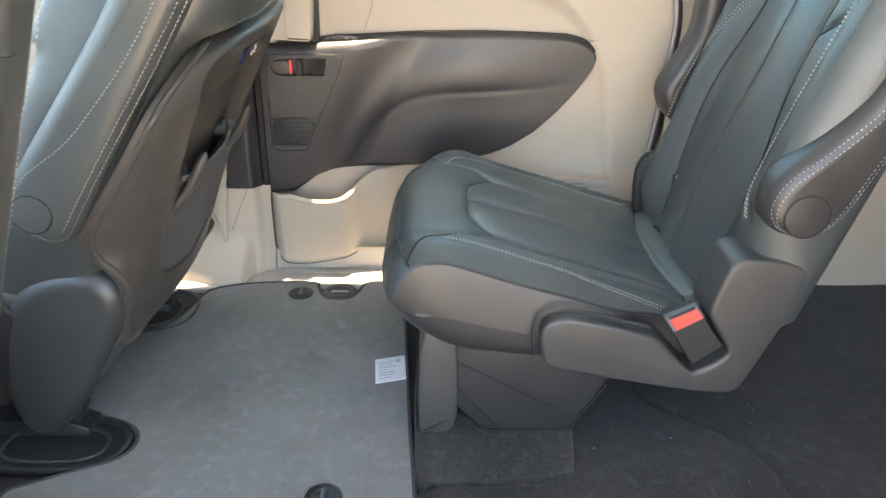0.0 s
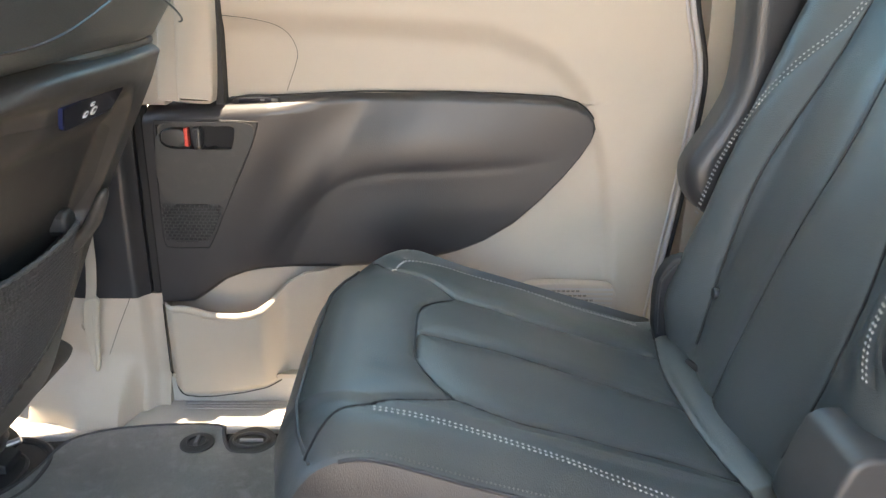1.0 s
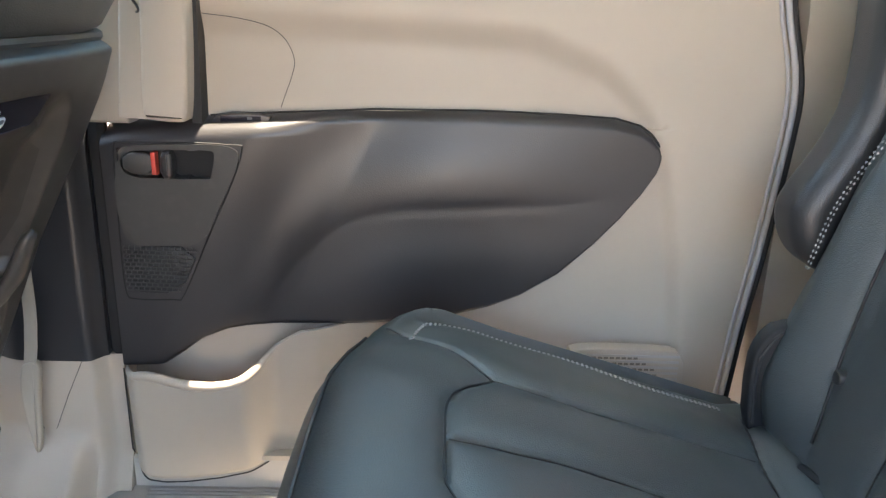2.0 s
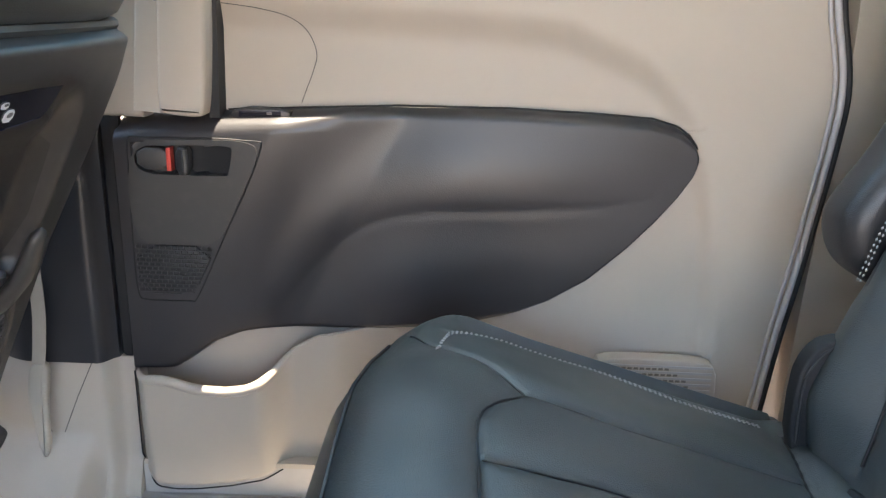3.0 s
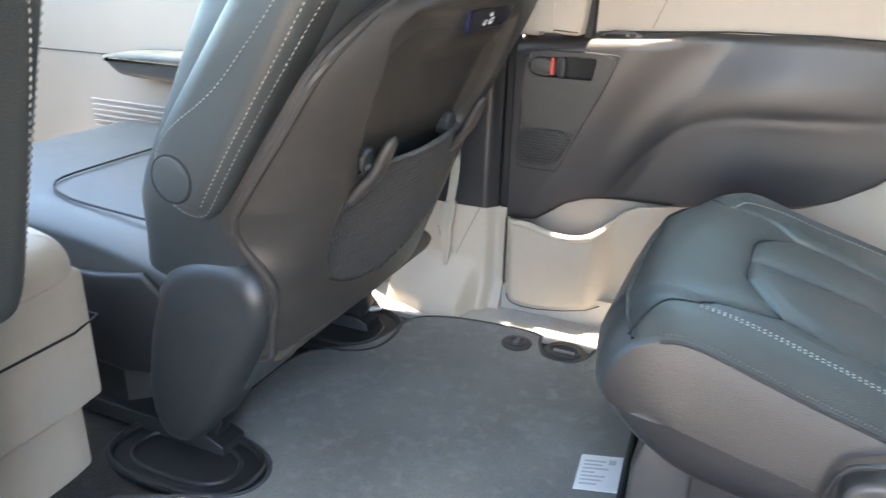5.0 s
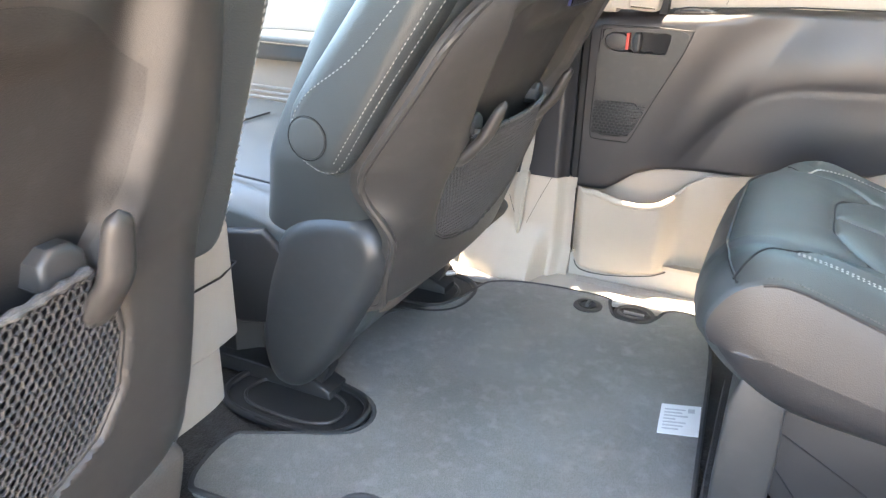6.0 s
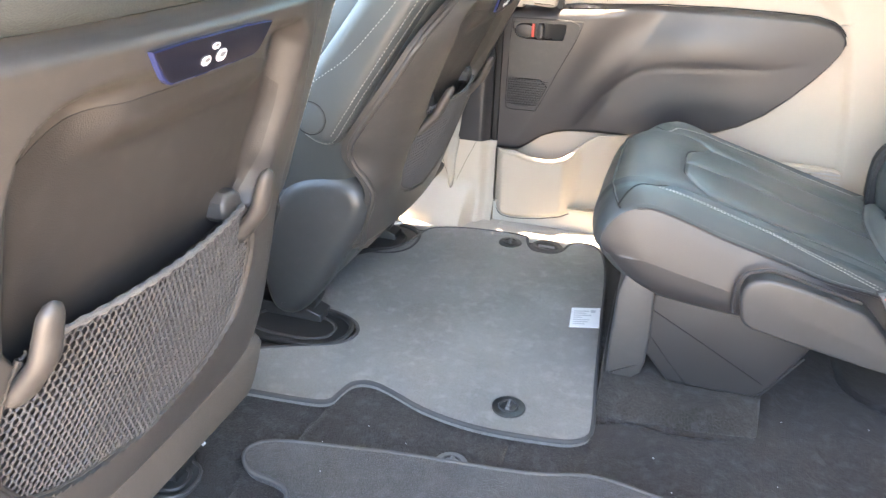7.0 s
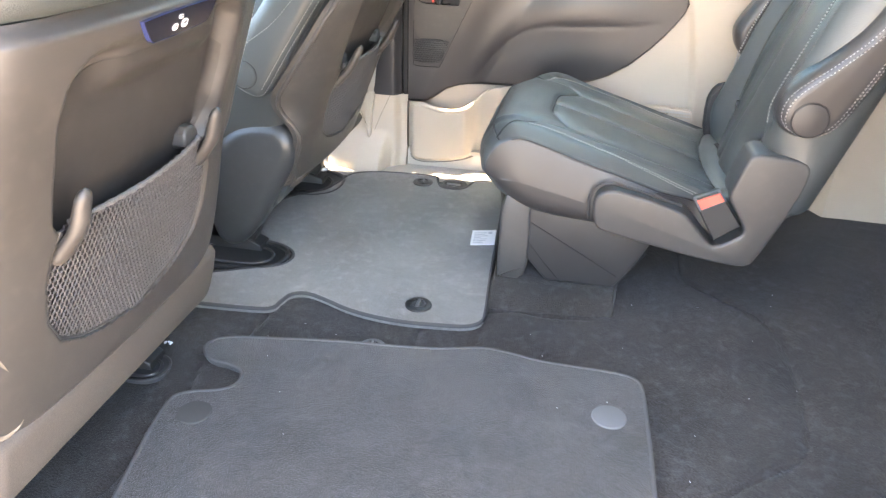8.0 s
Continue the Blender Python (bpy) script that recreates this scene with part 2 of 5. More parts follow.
# ---- setting: ground, van shell ----
def structure(name, label, category, v, f, mat, smooth=True):
    return tagged(build(name, v, f, mat, smooth=smooth), label, category, kind="structure")


g = 60.0
structure("ground", "pale sunlit concrete driveway around the van", "ground",
          *slab(np.array([[(x, y, -0.42) for y in np.linspace(-g, g, 25)] for x in np.linspace(-g, g, 25)]), (0, 0, -0.2)), CONCRETE)


# carpeted floor with the seams of the storage lid and lint
LID = curve([(0.487, 1.33), (0.485, 1.27), (0.497, 1.21), (0.555, 1.16), (0.622, 1.105), (0.650, 1.02), (0.655, 0.90), (0.646, 0.775), (0.624, 0.718), (0.55, 0.654), (0.499, 0.610), (0.44, 0.565)], 0.01)
SEAMS = [LID, [(-0.002, 0.905), (0.0, 0.86), (0.0, 0.80)], [(0.105, 0.925), (0.104, 0.86)], [(-0.29, 0.885), (-0.30, 0.80), (-0.36, 0.74)],
         curve([(0.104, 0.99), (0.16, 1.012), (0.22, 1.008), (0.30, 1.018)], 0.01), [(-0.336, 0.705), (-0.321, 0.64), (-0.322, 0.50), (-0.328, 0.40), (-0.34, 0.2)]]
xs, ys = np.linspace(-1.25, 1.55, 430), np.linspace(0.02, 1.70, 300)
X, Y = np.meshgrid(xs, ys, indexing="ij")
flat = np.stack([X.ravel(), Y.ravel()], 1)
d = distance(flat, SEAMS)
wave = np.array([noise.noise((p[0] * 5, p[1] * 5, 0)) for p in flat])
fuzz = np.random.rand(len(flat)) - 0.5
Z = -0.0055 + 0.0015 * wave + 0.0005 * fuzz - 0.007 * np.exp(-(d / 0.005) ** 2)
Z += 0.006 * step(0.64, 0.72, flat[:, 0])
structure("floor", "black carpeted van floor with storage lid seams", "carpet", *slab(np.stack([X, Y, Z.reshape(X.shape)], 2), (0, 0, -0.04)), CARPET)
foot_line = chaikin([(0.104, 1.010), (0.114, 1.004), (0.225, 1.016), (0.336, 1.030), (0.347, 1.038), (0.362, 1.30), (0.350, 1.52), (0.098, 1.52)], 1)
upper = np.stack([foot_line[:, 0] * 0.985 + 0.0035, np.maximum(foot_line[:, 1], 1.082 + 0.02 * (foot_line[:, 1] - 1.02))], 1)
middle = foot_line * 0.55 + upper * 0.45
n = len(foot_line)
structure("floor_riser", "low carpeted ledge under the rear seat", "carpet", np.vstack([place("z", foot_line, -0.012), place("z", foot_line, -0.004), place("z", middle, 0.015), place("z", upper, 0.021)]),
          [(j * n + i, j * n + (i + 1) % n, (j + 1) * n + (i + 1) % n, (j + 1) * n + i) for j in range(3) for i in range(n)] + [tuple(range(n)), tuple(range(3 * n, 4 * n))], CARPET)
structure("underbody", "dark painted sills under the van floor", "vehicle body", *box(-1.4, 2.2, 0.03, 1.78, -0.22, -0.05, 0.0), PLASTIC_BLACK)
structure("sill_near", "beige scuffed door sill at the open side", "sill", *box(-0.32, 0.72, -0.03, 0.03, -0.2, 0.0, 0.006), BEIGE_GREY)

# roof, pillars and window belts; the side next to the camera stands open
# out of view; the tint cools the seat tops, the far edge shapes the sun patches
structure("ceiling", "unseen headliner of the van roof, tinted blue-grey to cool the light below", "ceiling", *prism("z", [(-0.88, 0.10), (2.1, 0.10), (2.1, 1.80), (0.56, 1.80), (0.54, 1.690), (-0.22, 1.690), (-0.36, 1.655), (-0.88, 1.64)], 1.30, 1.35, k=0), HEADLINER)
structure("wall_front", "dark dashboard and firewall", "dashboard", *box(-1.62, -1.45, 0.03, 1.76, -0.05, 0.62, 0.02), PLASTIC)
structure("wall_rear", "beige lined tailgate", "tailgate", *box(2.12, 2.2, 0.03, 1.76, -0.05, 1.30, 0.02), BEIGE)
structure("wall_near_front", "beige inner trim of the front door", "door", *box(-1.5, -0.36, 0.0, 0.08, -0.1, 0.70, 0.01), BEIGE)
structure("wall_near_rear", "beige rear quarter trim", "wall", *box(0.74, 2.15, 0.0, 0.10, -0.1, 0.72, 0.01), BEIGE)
structure("pillar_near", "beige pillar beside the open door", "pillar", *prism("y", [(-0.40, -0.1), (-0.31, -0.1), (-0.27, 0.6), (-0.24, 1.30), (-0.34, 1.30), (-0.38, 0.6)], 0.0, 0.075, 0.01, 0.01, k=1), BEIGE)
structure("pillar_near_rear", "beige rear pillar beside the open door", "pillar", *prism("y", [(0.74, 0.7), (0.9, 0.7), (0.86, 1.30), (0.70, 1.30)], 0.0, 0.09, 0.01, 0.01, k=1), BEIGE)

structure("window_1", "dark privacy glass in the rear quarter", "window", *prism("y", [(0.86, 0.70), (2.13, 0.70), (2.13, 1.31), (0.84, 1.31)], 0.030, 0.036, k=0), TINT)
structure("window_2", "dark privacy glass in the far rear quarter", "window", *prism("y", [(0.88, 0.72), (2.13, 0.72), (2.13, 1.31), (0.84, 1.31)], 1.735, 1.742, k=0), TINT)

def glass(name, tint, gloss=0.05):
    """Thin automotive glass: tinted see-through with a faint mirror."""
    m = bpy.data.materials.new(name)
    m.use_nodes = True
    n, ln = m.node_tree.nodes, m.node_tree.links
    n.remove(n["Principled BSDF"])
    see, shine, both = n.new("ShaderNodeBsdfTransparent"), n.new("ShaderNodeBsdfGlossy"), n.new("ShaderNodeMixShader")
    see.inputs["Color"].default_value = (*tint, 1)
    shine.inputs["Roughness"].default_value = 0.02
    both.inputs["Fac"].default_value = gloss
    ln.new(see.outputs[0], both.inputs[1])
    ln.new(shine.outputs[0], both.inputs[2])
    ln.new(both.outputs[0], n["Material Output"].inputs["Surface"])
    return m


PRIVACY = glass("green_privacy_glass", (0.56, 0.75, 0.75))
CLEAR = glass("clear_green_glass", (0.86, 0.90, 0.89))
structure("window_3", "green tinted privacy glass of the sliding door", "window", *prism("y", [(-0.16, 0.735), (0.60, 0.735), (0.60, 1.31), (-0.14, 1.31)], 1.752, 1.756, k=0), PRIVACY)
structure("window_4", "clear glass of the front passenger door", "window", *prism("y", [(-1.48, 0.70), (-0.44, 0.70), (-0.36, 1.31), (-0.90, 1.31)], 1.725, 1.729, k=0), CLEAR)
structure("window_5", "clear glass of the driver door", "window", *prism("y", [(-1.48, 0.70), (-0.40, 0.70), (-0.36, 1.31), (-0.90, 1.31)], 0.040, 0.044, k=0), CLEAR)
structure("windscreen", "clear raked windscreen", "window", *slab(np.array([[(-1.56 + 0.66 * q, y, 0.63 + 0.68 * q) for y in (0.06, 1.72)] for q in (0.0, 0.5, 1.0)]), (-0.004, 0, 0.004)), CLEAR)

# ---- far side: sliding door, pillar, sill, rear quarter ----
def interp(v, pairs):
    a = np.array(pairs, float)
    return np.interp(v, a[:, 0], a[:, 1])



def seal_x(z):
    return sum(interp(z + q, [(-0.1, 0.540), (0.0, 0.552), (0.133, 0.569), (0.329, 0.593), (0.47, 0.605), (0.556, 0.609), (0.599, 0.598), (0.659, 0.578), (0.80, 0.57), (0.9, 0.565)]) for q in (-0.03, -0.015, 0.0, 0.015, 0.03)) / 5


def door_y(x, z):
    """The beige face of the sliding door: a soft hollow below the shoulder line, the window belt turned outwards."""
    line = interp(x, [(-0.4, 0.645), (0.0, 0.640), (0.16, 0.637), (0.288, 0.630), (0.376, 0.596), (0.433, 0.554), (0.468, 0.505), (0.50, 0.42), (0.53, 0.25), (0.56, 0.0)])
    y = 1.699 + 0.013 * step(0.004, 0.045, (line - z) * step(0.56, 0.38, x) - 0.03 * step(0.38, 0.56, x))
    y = y - 0.012 * step(0.28, 0.10, z) * step(0.1, 0.45, x)
    return y + 0.045 * step(0.66, 0.73, z)


door = thing("sliding_door", (0.2, 1.70, 0.02), "beige sliding van door with a dark armrest panel, closed", "door")
zz = np.linspace(0.015, 0.73, 110)
P = np.zeros((110, 130, 3))
for i, z in enumerate(zz):
    x = np.linspace(-0.222 if z < 0.502 else -0.104, seal_x(z) - 0.004, 130)
    P[i] = np.stack([x, door_y(x, np.full(130, z)), np.full(130, z)], 1)
build("panel", *slab(P, (0, 0.045, 0)), BEIGE, door, "beige moulded door skin")


def insert_top(x):
    return interp(x, [(-0.222, 0.494), (-0.195, 0.500), (-0.03, 0.511), (0.10, 0.519), (0.23, 0.521), (0.33, 0.519), (0.394, 0.516), (0.425, 0.508), (0.440, 0.498), (0.450, 0.486), (0.4555, 0.472)])


def insert_low(x):
    return interp(x, [(-0.222, 0.181), (-0.173, 0.183), (-0.15, 0.198), (-0.122, 0.219), (-0.09, 0.230), (-0.066, 0.233), (0.081, 0.239), (0.14, 0.243), (0.20, 0.253), (0.25, 0.267), (0.29, 0.284), (0.336, 0.314), (0.38, 0.356), (0.41, 0.39), (0.434, 0.422), (0.449, 0.447), (0.4555, 0.470)])


def insert_y(x, z):
    top, low = insert_top(x), insert_low(x)
    ridge = interp(x, [(-0.25, 0.14), (-0.06, 0.24), (-0.003, 0.318), (0.03, 0.352), (0.065, 0.378), (0.10, 0.391), (0.138, 0.398), (0.347, 0.411), (0.46, 0.43)])
    flank = x + 0.055 - 0.478 * (z - 0.462)
    y = 1.6735 + 0.0275 * (0.6 * np.clip(flank / 0.14, 0, 1) + 0.4 * step(0.0, 0.14, flank)) - 0.008 * step(0.13, 0.26, flank) - 0.008 * np.exp(-((z - ridge - 0.036) / 0.055) ** 2) * step(-0.14, 0.06, x) * step(0.46, 0.22, x)
    fade = step(-0.12, 0.02, x) * step(0.46, 0.25, x)
    y = y - 0.0035 * np.exp(-((z - ridge + 0.066) / 0.050) ** 2) * fade + 0.0010 * np.exp(-((z - ridge) / 0.008) ** 2) * fade
    y = y + 0.008 * step(0.012, 0.0, top - z) * step(0.46, 0.40, x)
    y = y + 0.020 * np.clip(1 - (top - z) / 0.022, 0, 1) ** 1.3 * step(0.05, -0.03, x)
    edge = np.minimum(np.minimum(top - z, z - low), (0.456 - x) * 1.2)
    cupped = (x > -0.199) & (x < -0.088) & (z > 0.4365) & (z < 0.4685)
    return np.minimum(y, 1.706) + 0.018 * cupped + 0.010 * np.clip(1 - edge / 0.007, 0, 1) ** 2


nx, nz = 200, 80
xr = -0.222 + 0.6775 * (1 - (1 - np.linspace(0, 1, nx)) ** 1.4)
P = np.zeros((nx, nz, 3))
for i, x in enumerate(xr):
    z = np.linspace(insert_low(x), insert_top(x), nz)
    xx = np.full(nz, x)
    P[i] = np.stack([xx, insert_y(xx, z), z], 1)
build("armrest_panel", *slab(P, (0, 0.03, 0)), DOOR_DARK, door, "dark soft-touch armrest panel")
build("panel_gap", *tube([(x, min(float(door_y(x, insert_top(x))), 1.703) - 0.001, insert_top(x) + 0.0015) for x in xr[(xr > -0.10) & (xr < 0.452)]], 0.0013, 6), RUBBER, door, "thin black gap")
build("panel_gap", *tube([(x, door_y(x, insert_low(x)) - 0.001, insert_low(x) - 0.001) for x in xr[xr > 0.10]], 0.0013, 6), RUBBER, door, "thin black gap")

# handle plate, its cup, lever and lock
def ring(axis, outer, inner, lo, hi, k=2):
    """A flat ring between two outlines with the same number of corners."""
    a, b = chaikin(outer, k), chaikin(inner, k)
    n = len(a)
    verts = [*place(axis, a, lo), *place(axis, a, hi), *place(axis, b, hi), *place(axis, b, lo)]
    faces = []
    for q in range(4):
        for i in range(n):
            i2, q2 = (i + 1) % n, (q + 1) % 4
            faces.append((q * n + i, q * n + i2, q2 * n + i2, q2 * n + i))
    return verts, faces


handle = build("handle_plate", *ring("y", [(-0.207, 0.474), (-0.14, 0.4765), (-0.066, 0.478), (-0.055, 0.462), (-0.083, 0.405), (-0.108, 0.3505), (-0.16, 0.3505), (-0.2085, 0.3505)],
                                     [(-0.198, 0.468), (-0.14, 0.470), (-0.090, 0.471), (-0.086, 0.466), (-0.0925, 0.4365), (-0.096, 0.4355), (-0.14, 0.435), (-0.198, 0.4355)], 1.690, 1.6705, 2), SHELL, door, "charcoal handle plate")
build("cup", *slab(np.array([[(x, 1.678 + 0.008 * math.sin((x + 0.2) / 0.11 * math.pi), z) for z in np.linspace(0.430, 0.474, 8)] for x in np.linspace(-0.202, -0.085, 30)]), (0, 0.004, 0)), PLASTIC_BLACK, handle, "dark hollow behind the handle")
build("lever", *prism("y", [(-0.150, 0.436), (-0.135, 0.436), (-0.134, 0.469), (-0.150, 0.469)], 1.6780, 1.6630, 0, 0.004, k=1), PLASTIC_BLACK, handle, "black handle lever")
build("lever_pin", *tube([(-0.1385, 1.6635, z) for z in np.linspace(0.441, 0.466, 5)], 0.0032, 10), PLASTIC, handle, "round lever pin")
build("lock_slide", *prism("y", [(-0.196, 0.440), (-0.158, 0.440), (-0.158, 0.466), (-0.196, 0.466)], 1.6800, 1.6695, 0, 0.003, k=1), SHELL, handle)
build("lock_mark", *prism("y", [(-0.161, 0.440), (-0.1555, 0.440), (-0.1555, 0.467), (-0.161, 0.467)], 1.6780, 1.6670, 0, 0.001, k=0), RED, handle, "red unlocked mark")
gap = [(-0.204, 0.477), (-0.075, 0.4775), (-0.0565, 0.463), (-0.106, 0.352), (-0.138, 0.283), (-0.150, 0.279), (-0.200, 0.279), (-0.2085, 0.290), (-0.2095, 0.345), (-0.2065, 0.460), (-0.204, 0.477)]
build("plate_gap", *tube([(x, 1.6735, z) for x, z in curve(gap, 0.006)], 0.0010, 6), RUBBER, handle)
grille = build("speaker_grille", *prism("y", [(-0.2060, 0.349), (-0.111, 0.350), (-0.139, 0.288), (-0.2055, 0.288)], 1.6780, 1.6695, 0, 0.0015, k=1), PLASTIC_BLACK, door, "dark perforated speaker grille")
bars = []
for r in range(11):
    z = 0.292 + r * 0.0053
    x1 = interp(z, [(0.286, -0.142), (0.350, -0.113)])
    bars.append(tube([(x, 1.6685, z) for x in np.linspace(-0.2050, x1, 4)], 0.0011, 5))
    x = -0.2045 + (0.0035 if r % 2 else 0)
    while x < x1 - 0.002:
        bars.append(tube([(x, 1.6685, z), (x + 0.0005, 1.6685, z + 0.0053)], 0.0009, 4))
        x += 0.007
build("grille_bars", *joined(*bars), PLASTIC, grille)

# small switch on top of the armrest panel
switch = build("door_switch", *prism("y", [(-0.094, 0.498), (-0.026, 0.500), (-0.022, 0.512), (-0.088, 0.512)], 1.71, 1.689, 0, 0.002, k=1), DOOR_DARK, door, "black door switch")
build("button", *prism("y", [(-0.082, 0.502), (-0.034, 0.504), (-0.034, 0.510), (-0.082, 0.509)], 1.6895, 1.688, 0, 0.001, k=0), PLASTIC_GLOSS, switch)
build("emblem", *prism("y", [(-0.050, 0.5055), (-0.044, 0.5055), (-0.044, 0.5085), (-0.050, 0.5085)], 1.688, 1.6875, k=0), DISC, switch)

# outline of the trim cover in the beige upper part
build("cover_line", *tube([(x, door_y(x, z) - 0.0002, z) for x, z in curve([(-0.10, 0.625), (-0.06, 0.621), (-0.026, 0.613), (-0.006, 0.598), (0.004, 0.575), (0.0, 0.555), (-0.008, 0.534), (-0.014, 0.518)], 0.004)], 0.0005, 6), PLASTIC, door)

# storage bin with its rolled lip
def bin_lip(x):
    return interp(x, [(-0.222, 0.184), (-0.209, 0.187), (-0.180, 0.187), (-0.166, 0.1845), (-0.145, 0.178), (-0.125, 0.1745), (-0.10, 0.1735), (-0.077, 0.177), (-0.060, 0.184), (-0.045, 0.194), (-0.02, 0.219), (0.007, 0.236), (0.03, 0.240), (0.40, 0.242)])


def bin_low(x):
    return interp(x, [(-0.222, 0.045), (-0.211, 0.033), (-0.195, 0.027), (-0.175, 0.024), (-0.145, 0.0255), (-0.102, 0.032), (-0.05, 0.045), (-0.004, 0.053), (0.05, 0.056), (0.40, 0.056)])


def bin_y(x, z):
    out = step(-0.225, -0.195, x) ** 0.5 * (1 - 0.85 * step(0.02, 0.10, x) * step(0.10, 0.26, z) - 0.70 * step(-0.066, -0.022, x))
    out = out * (1 - step(0.03, 0.11, x)) - 0.4 * step(0.05, 0.12, x)
    return 1.690 - 0.052 * out * (0.80 + 0.20 * step(0.03, 0.16, z))


xb = np.r_[np.linspace(-0.222, -0.19, 14), np.linspace(-0.185, 0.14, 70)]
P = np.array([[(x, bin_y(x, z) + 0.012 * np.clip(1 - (z - bin_low(x)) / 0.012, 0, 1) ** 2, z) for z in np.linspace(bin_low(x), bin_lip(x), 40)] for x in xb])
bin_ob = build("storage_bin", *slab(P, (0, 0.007, 0)), BEIGE, door, "beige door storage bin")
build("bin_lip", *tube([(x, bin_y(x, bin_lip(x)) + 0.0035, bin_lip(x)) for x in np.linspace(-0.213, 0.02, 70)], np.interp(np.linspace(-0.213, 0.02, 70), [-0.213, -0.19, -0.06, -0.02, 0.02], [0.003, 0.0062, 0.0066, 0.003, 0.0015]), 10), BEIGE, bin_ob, "rolled beige lip")
# black tube laid as the shadow line in the gap round the bin
build("bin_gap", *tube([(-0.2235, 1.676, z) for z in np.linspace(0.18, 0.06, 8)] + [(x, bin_y(x, bin_low(x)) + 0.006, bin_low(x) - 0.0015) for x in np.linspace(-0.219, 0.03, 50)], 0.0010, 6), RUBBER, bin_ob, "thin dark gap round the bin")
build("bin_floor", *box(-0.215, 0.05, 1.660, 1.70, 0.055, 0.062, 0.0), BEIGE, bin_ob)
build("door_foot", *box(-0.222, 0.55, 1.672, 1.71, 0.0, 0.05, 0.0), BEIGE_GREY, door, "grey lower edge")

# beige vent grille low on the door
vent = build("vent", *prism("y", [(0.335, 0.150), (0.352, 0.216), (0.380, 0.2235), (0.489, 0.2215), (0.507, 0.214), (0.511, 0.172), (0.509, 0.120), (0.36, 0.12)], 1.694, 1.6735, 0, 0.002, k=1), BEIGE, door, "beige slotted vent")
ribs = []
for r in range(12):
    z = 0.2160 - r * 0.0080
    ribs.append(prism("y", [(0.350, z), (0.502, z - 0.001), (0.502, z - 0.0040), (0.350, z - 0.0030)], 1.6735, 1.6722, k=0))
build("vent_slats", *joined(*ribs), BEIGE_GREY, vent)
# slots are flat tiles; their shade is painted as a duller beige
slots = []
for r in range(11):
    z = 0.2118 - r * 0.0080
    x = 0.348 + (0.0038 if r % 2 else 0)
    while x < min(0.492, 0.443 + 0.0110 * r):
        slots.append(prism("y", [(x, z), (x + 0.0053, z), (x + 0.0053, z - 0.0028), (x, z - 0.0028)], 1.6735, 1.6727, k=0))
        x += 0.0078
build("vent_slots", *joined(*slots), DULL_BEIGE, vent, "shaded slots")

# weather seal along the rear edge of the door
sz = np.linspace(0.0, 0.80, 60)
door_seal = thing("door_seal", (0.59, 1.69, 0.0), "grey rubber weather seal along the door edge", "door seal")
build("seal_lip", *tube([(seal_x(z) - 0.003, door_y(seal_x(z), z) - 0.007, z) for z in sz], 0.0038, 10), RUBBER_GREY, door_seal)
build("seal_lip", *tube([(seal_x(z) - 0.010, door_y(seal_x(z), z) - 0.003, z) for z in sz], 0.0024, 8), RUBBER_GREY, door_seal, "thin inner lip")
# dark line beside the seal, its shadow drawn as a black bead
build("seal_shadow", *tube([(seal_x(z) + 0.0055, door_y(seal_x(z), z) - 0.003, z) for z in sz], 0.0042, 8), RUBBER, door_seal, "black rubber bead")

# block at the front end of the door above the handle
block = thing("latch_cover", (-0.135, 1.69, 0.50), "cream plastic cover at the door's front edge", "trim cover")
build("cover", *prism("y", [(-0.163, 0.510), (-0.158, 0.506), (-0.118, 0.503), (-0.111, 0.509), (-0.104, 0.622), (-0.104, 0.735), (-0.150, 0.735), (-0.156, 0.620)], 1.715, 1.657, 0, 0.005, k=2), BEIGE, block)
build("cover_side", *prism("y", [(-0.194, 0.507), (-0.154, 0.505), (-0.146, 0.735), (-0.172, 0.735)], 1.715, 1.668, 0, 0.003, k=0), BEIGE, block)
build("cover_gap", *prism("y", [(-0.114, 0.500), (-0.1025, 0.500), (-0.099, 0.72), (-0.108, 0.72)], 1.715, 1.6845, k=0), RUBBER, block, "black gap")

# pillar between the doors
pillar = thing("pillar_trim", (-0.28, 1.68, 0.02), "pillar trim, dark above and beige below", "pillar trim")


def pillar_y(x, z):
    return 1.655 + 0.020 * step(-0.258, -0.240, x) + 0.02 * step(-0.34, -0.40, x)


P = np.array([[(x, pillar_y(x, z) + 0.01 * step(0.47, 0.50, z), z) for z in np.linspace(0.199, 0.498, 30)] for x in np.linspace(-0.43, -0.240, 40)])
build("upper_trim", *slab(P, (0, 0.05, 0)), PILLAR_DARK, pillar, "dark grained upper trim")
P = np.array([[(x, pillar_y(x, z) + 0.004 - 0.055 * step(0.105, 0.02, z) * step(-0.262, -0.285, x) - 0.02 * step(0.06, 0.0, z), z) for z in np.linspace(0.0, 0.198, 60)] for x in np.linspace(-0.43, -0.224, 60)])
build("lower_trim", *slab(P, (0, 0.05, 0)), BEIGE, pillar, "beige lower trim")
build("trim_line", *tube([(x, pillar_y(x, z) + 0.0035, z) for x, z in [(-0.268, 0.197), (-0.290, 0.15), (-0.312, 0.098)]], 0.0005, 5), PLASTIC, pillar)
build("trim_line", *tube([(x, pillar_y(x, z) + 0.0035, z) for x, z in [(-0.350, 0.150), (-0.336, 0.112), (-0.324, 0.094)]], 0.0005, 5), PLASTIC, pillar)
build("pillar_upper", *prism("y", [(-0.46, 0.4985), (-0.186, 0.4985), (-0.150, 0.66), (-0.14, 1.30), (-0.30, 1.30), (-0.42, 0.80)], 1.735, 1.674, 0, 0.006, k=0), BEIGE, pillar, "beige upper pillar trim")
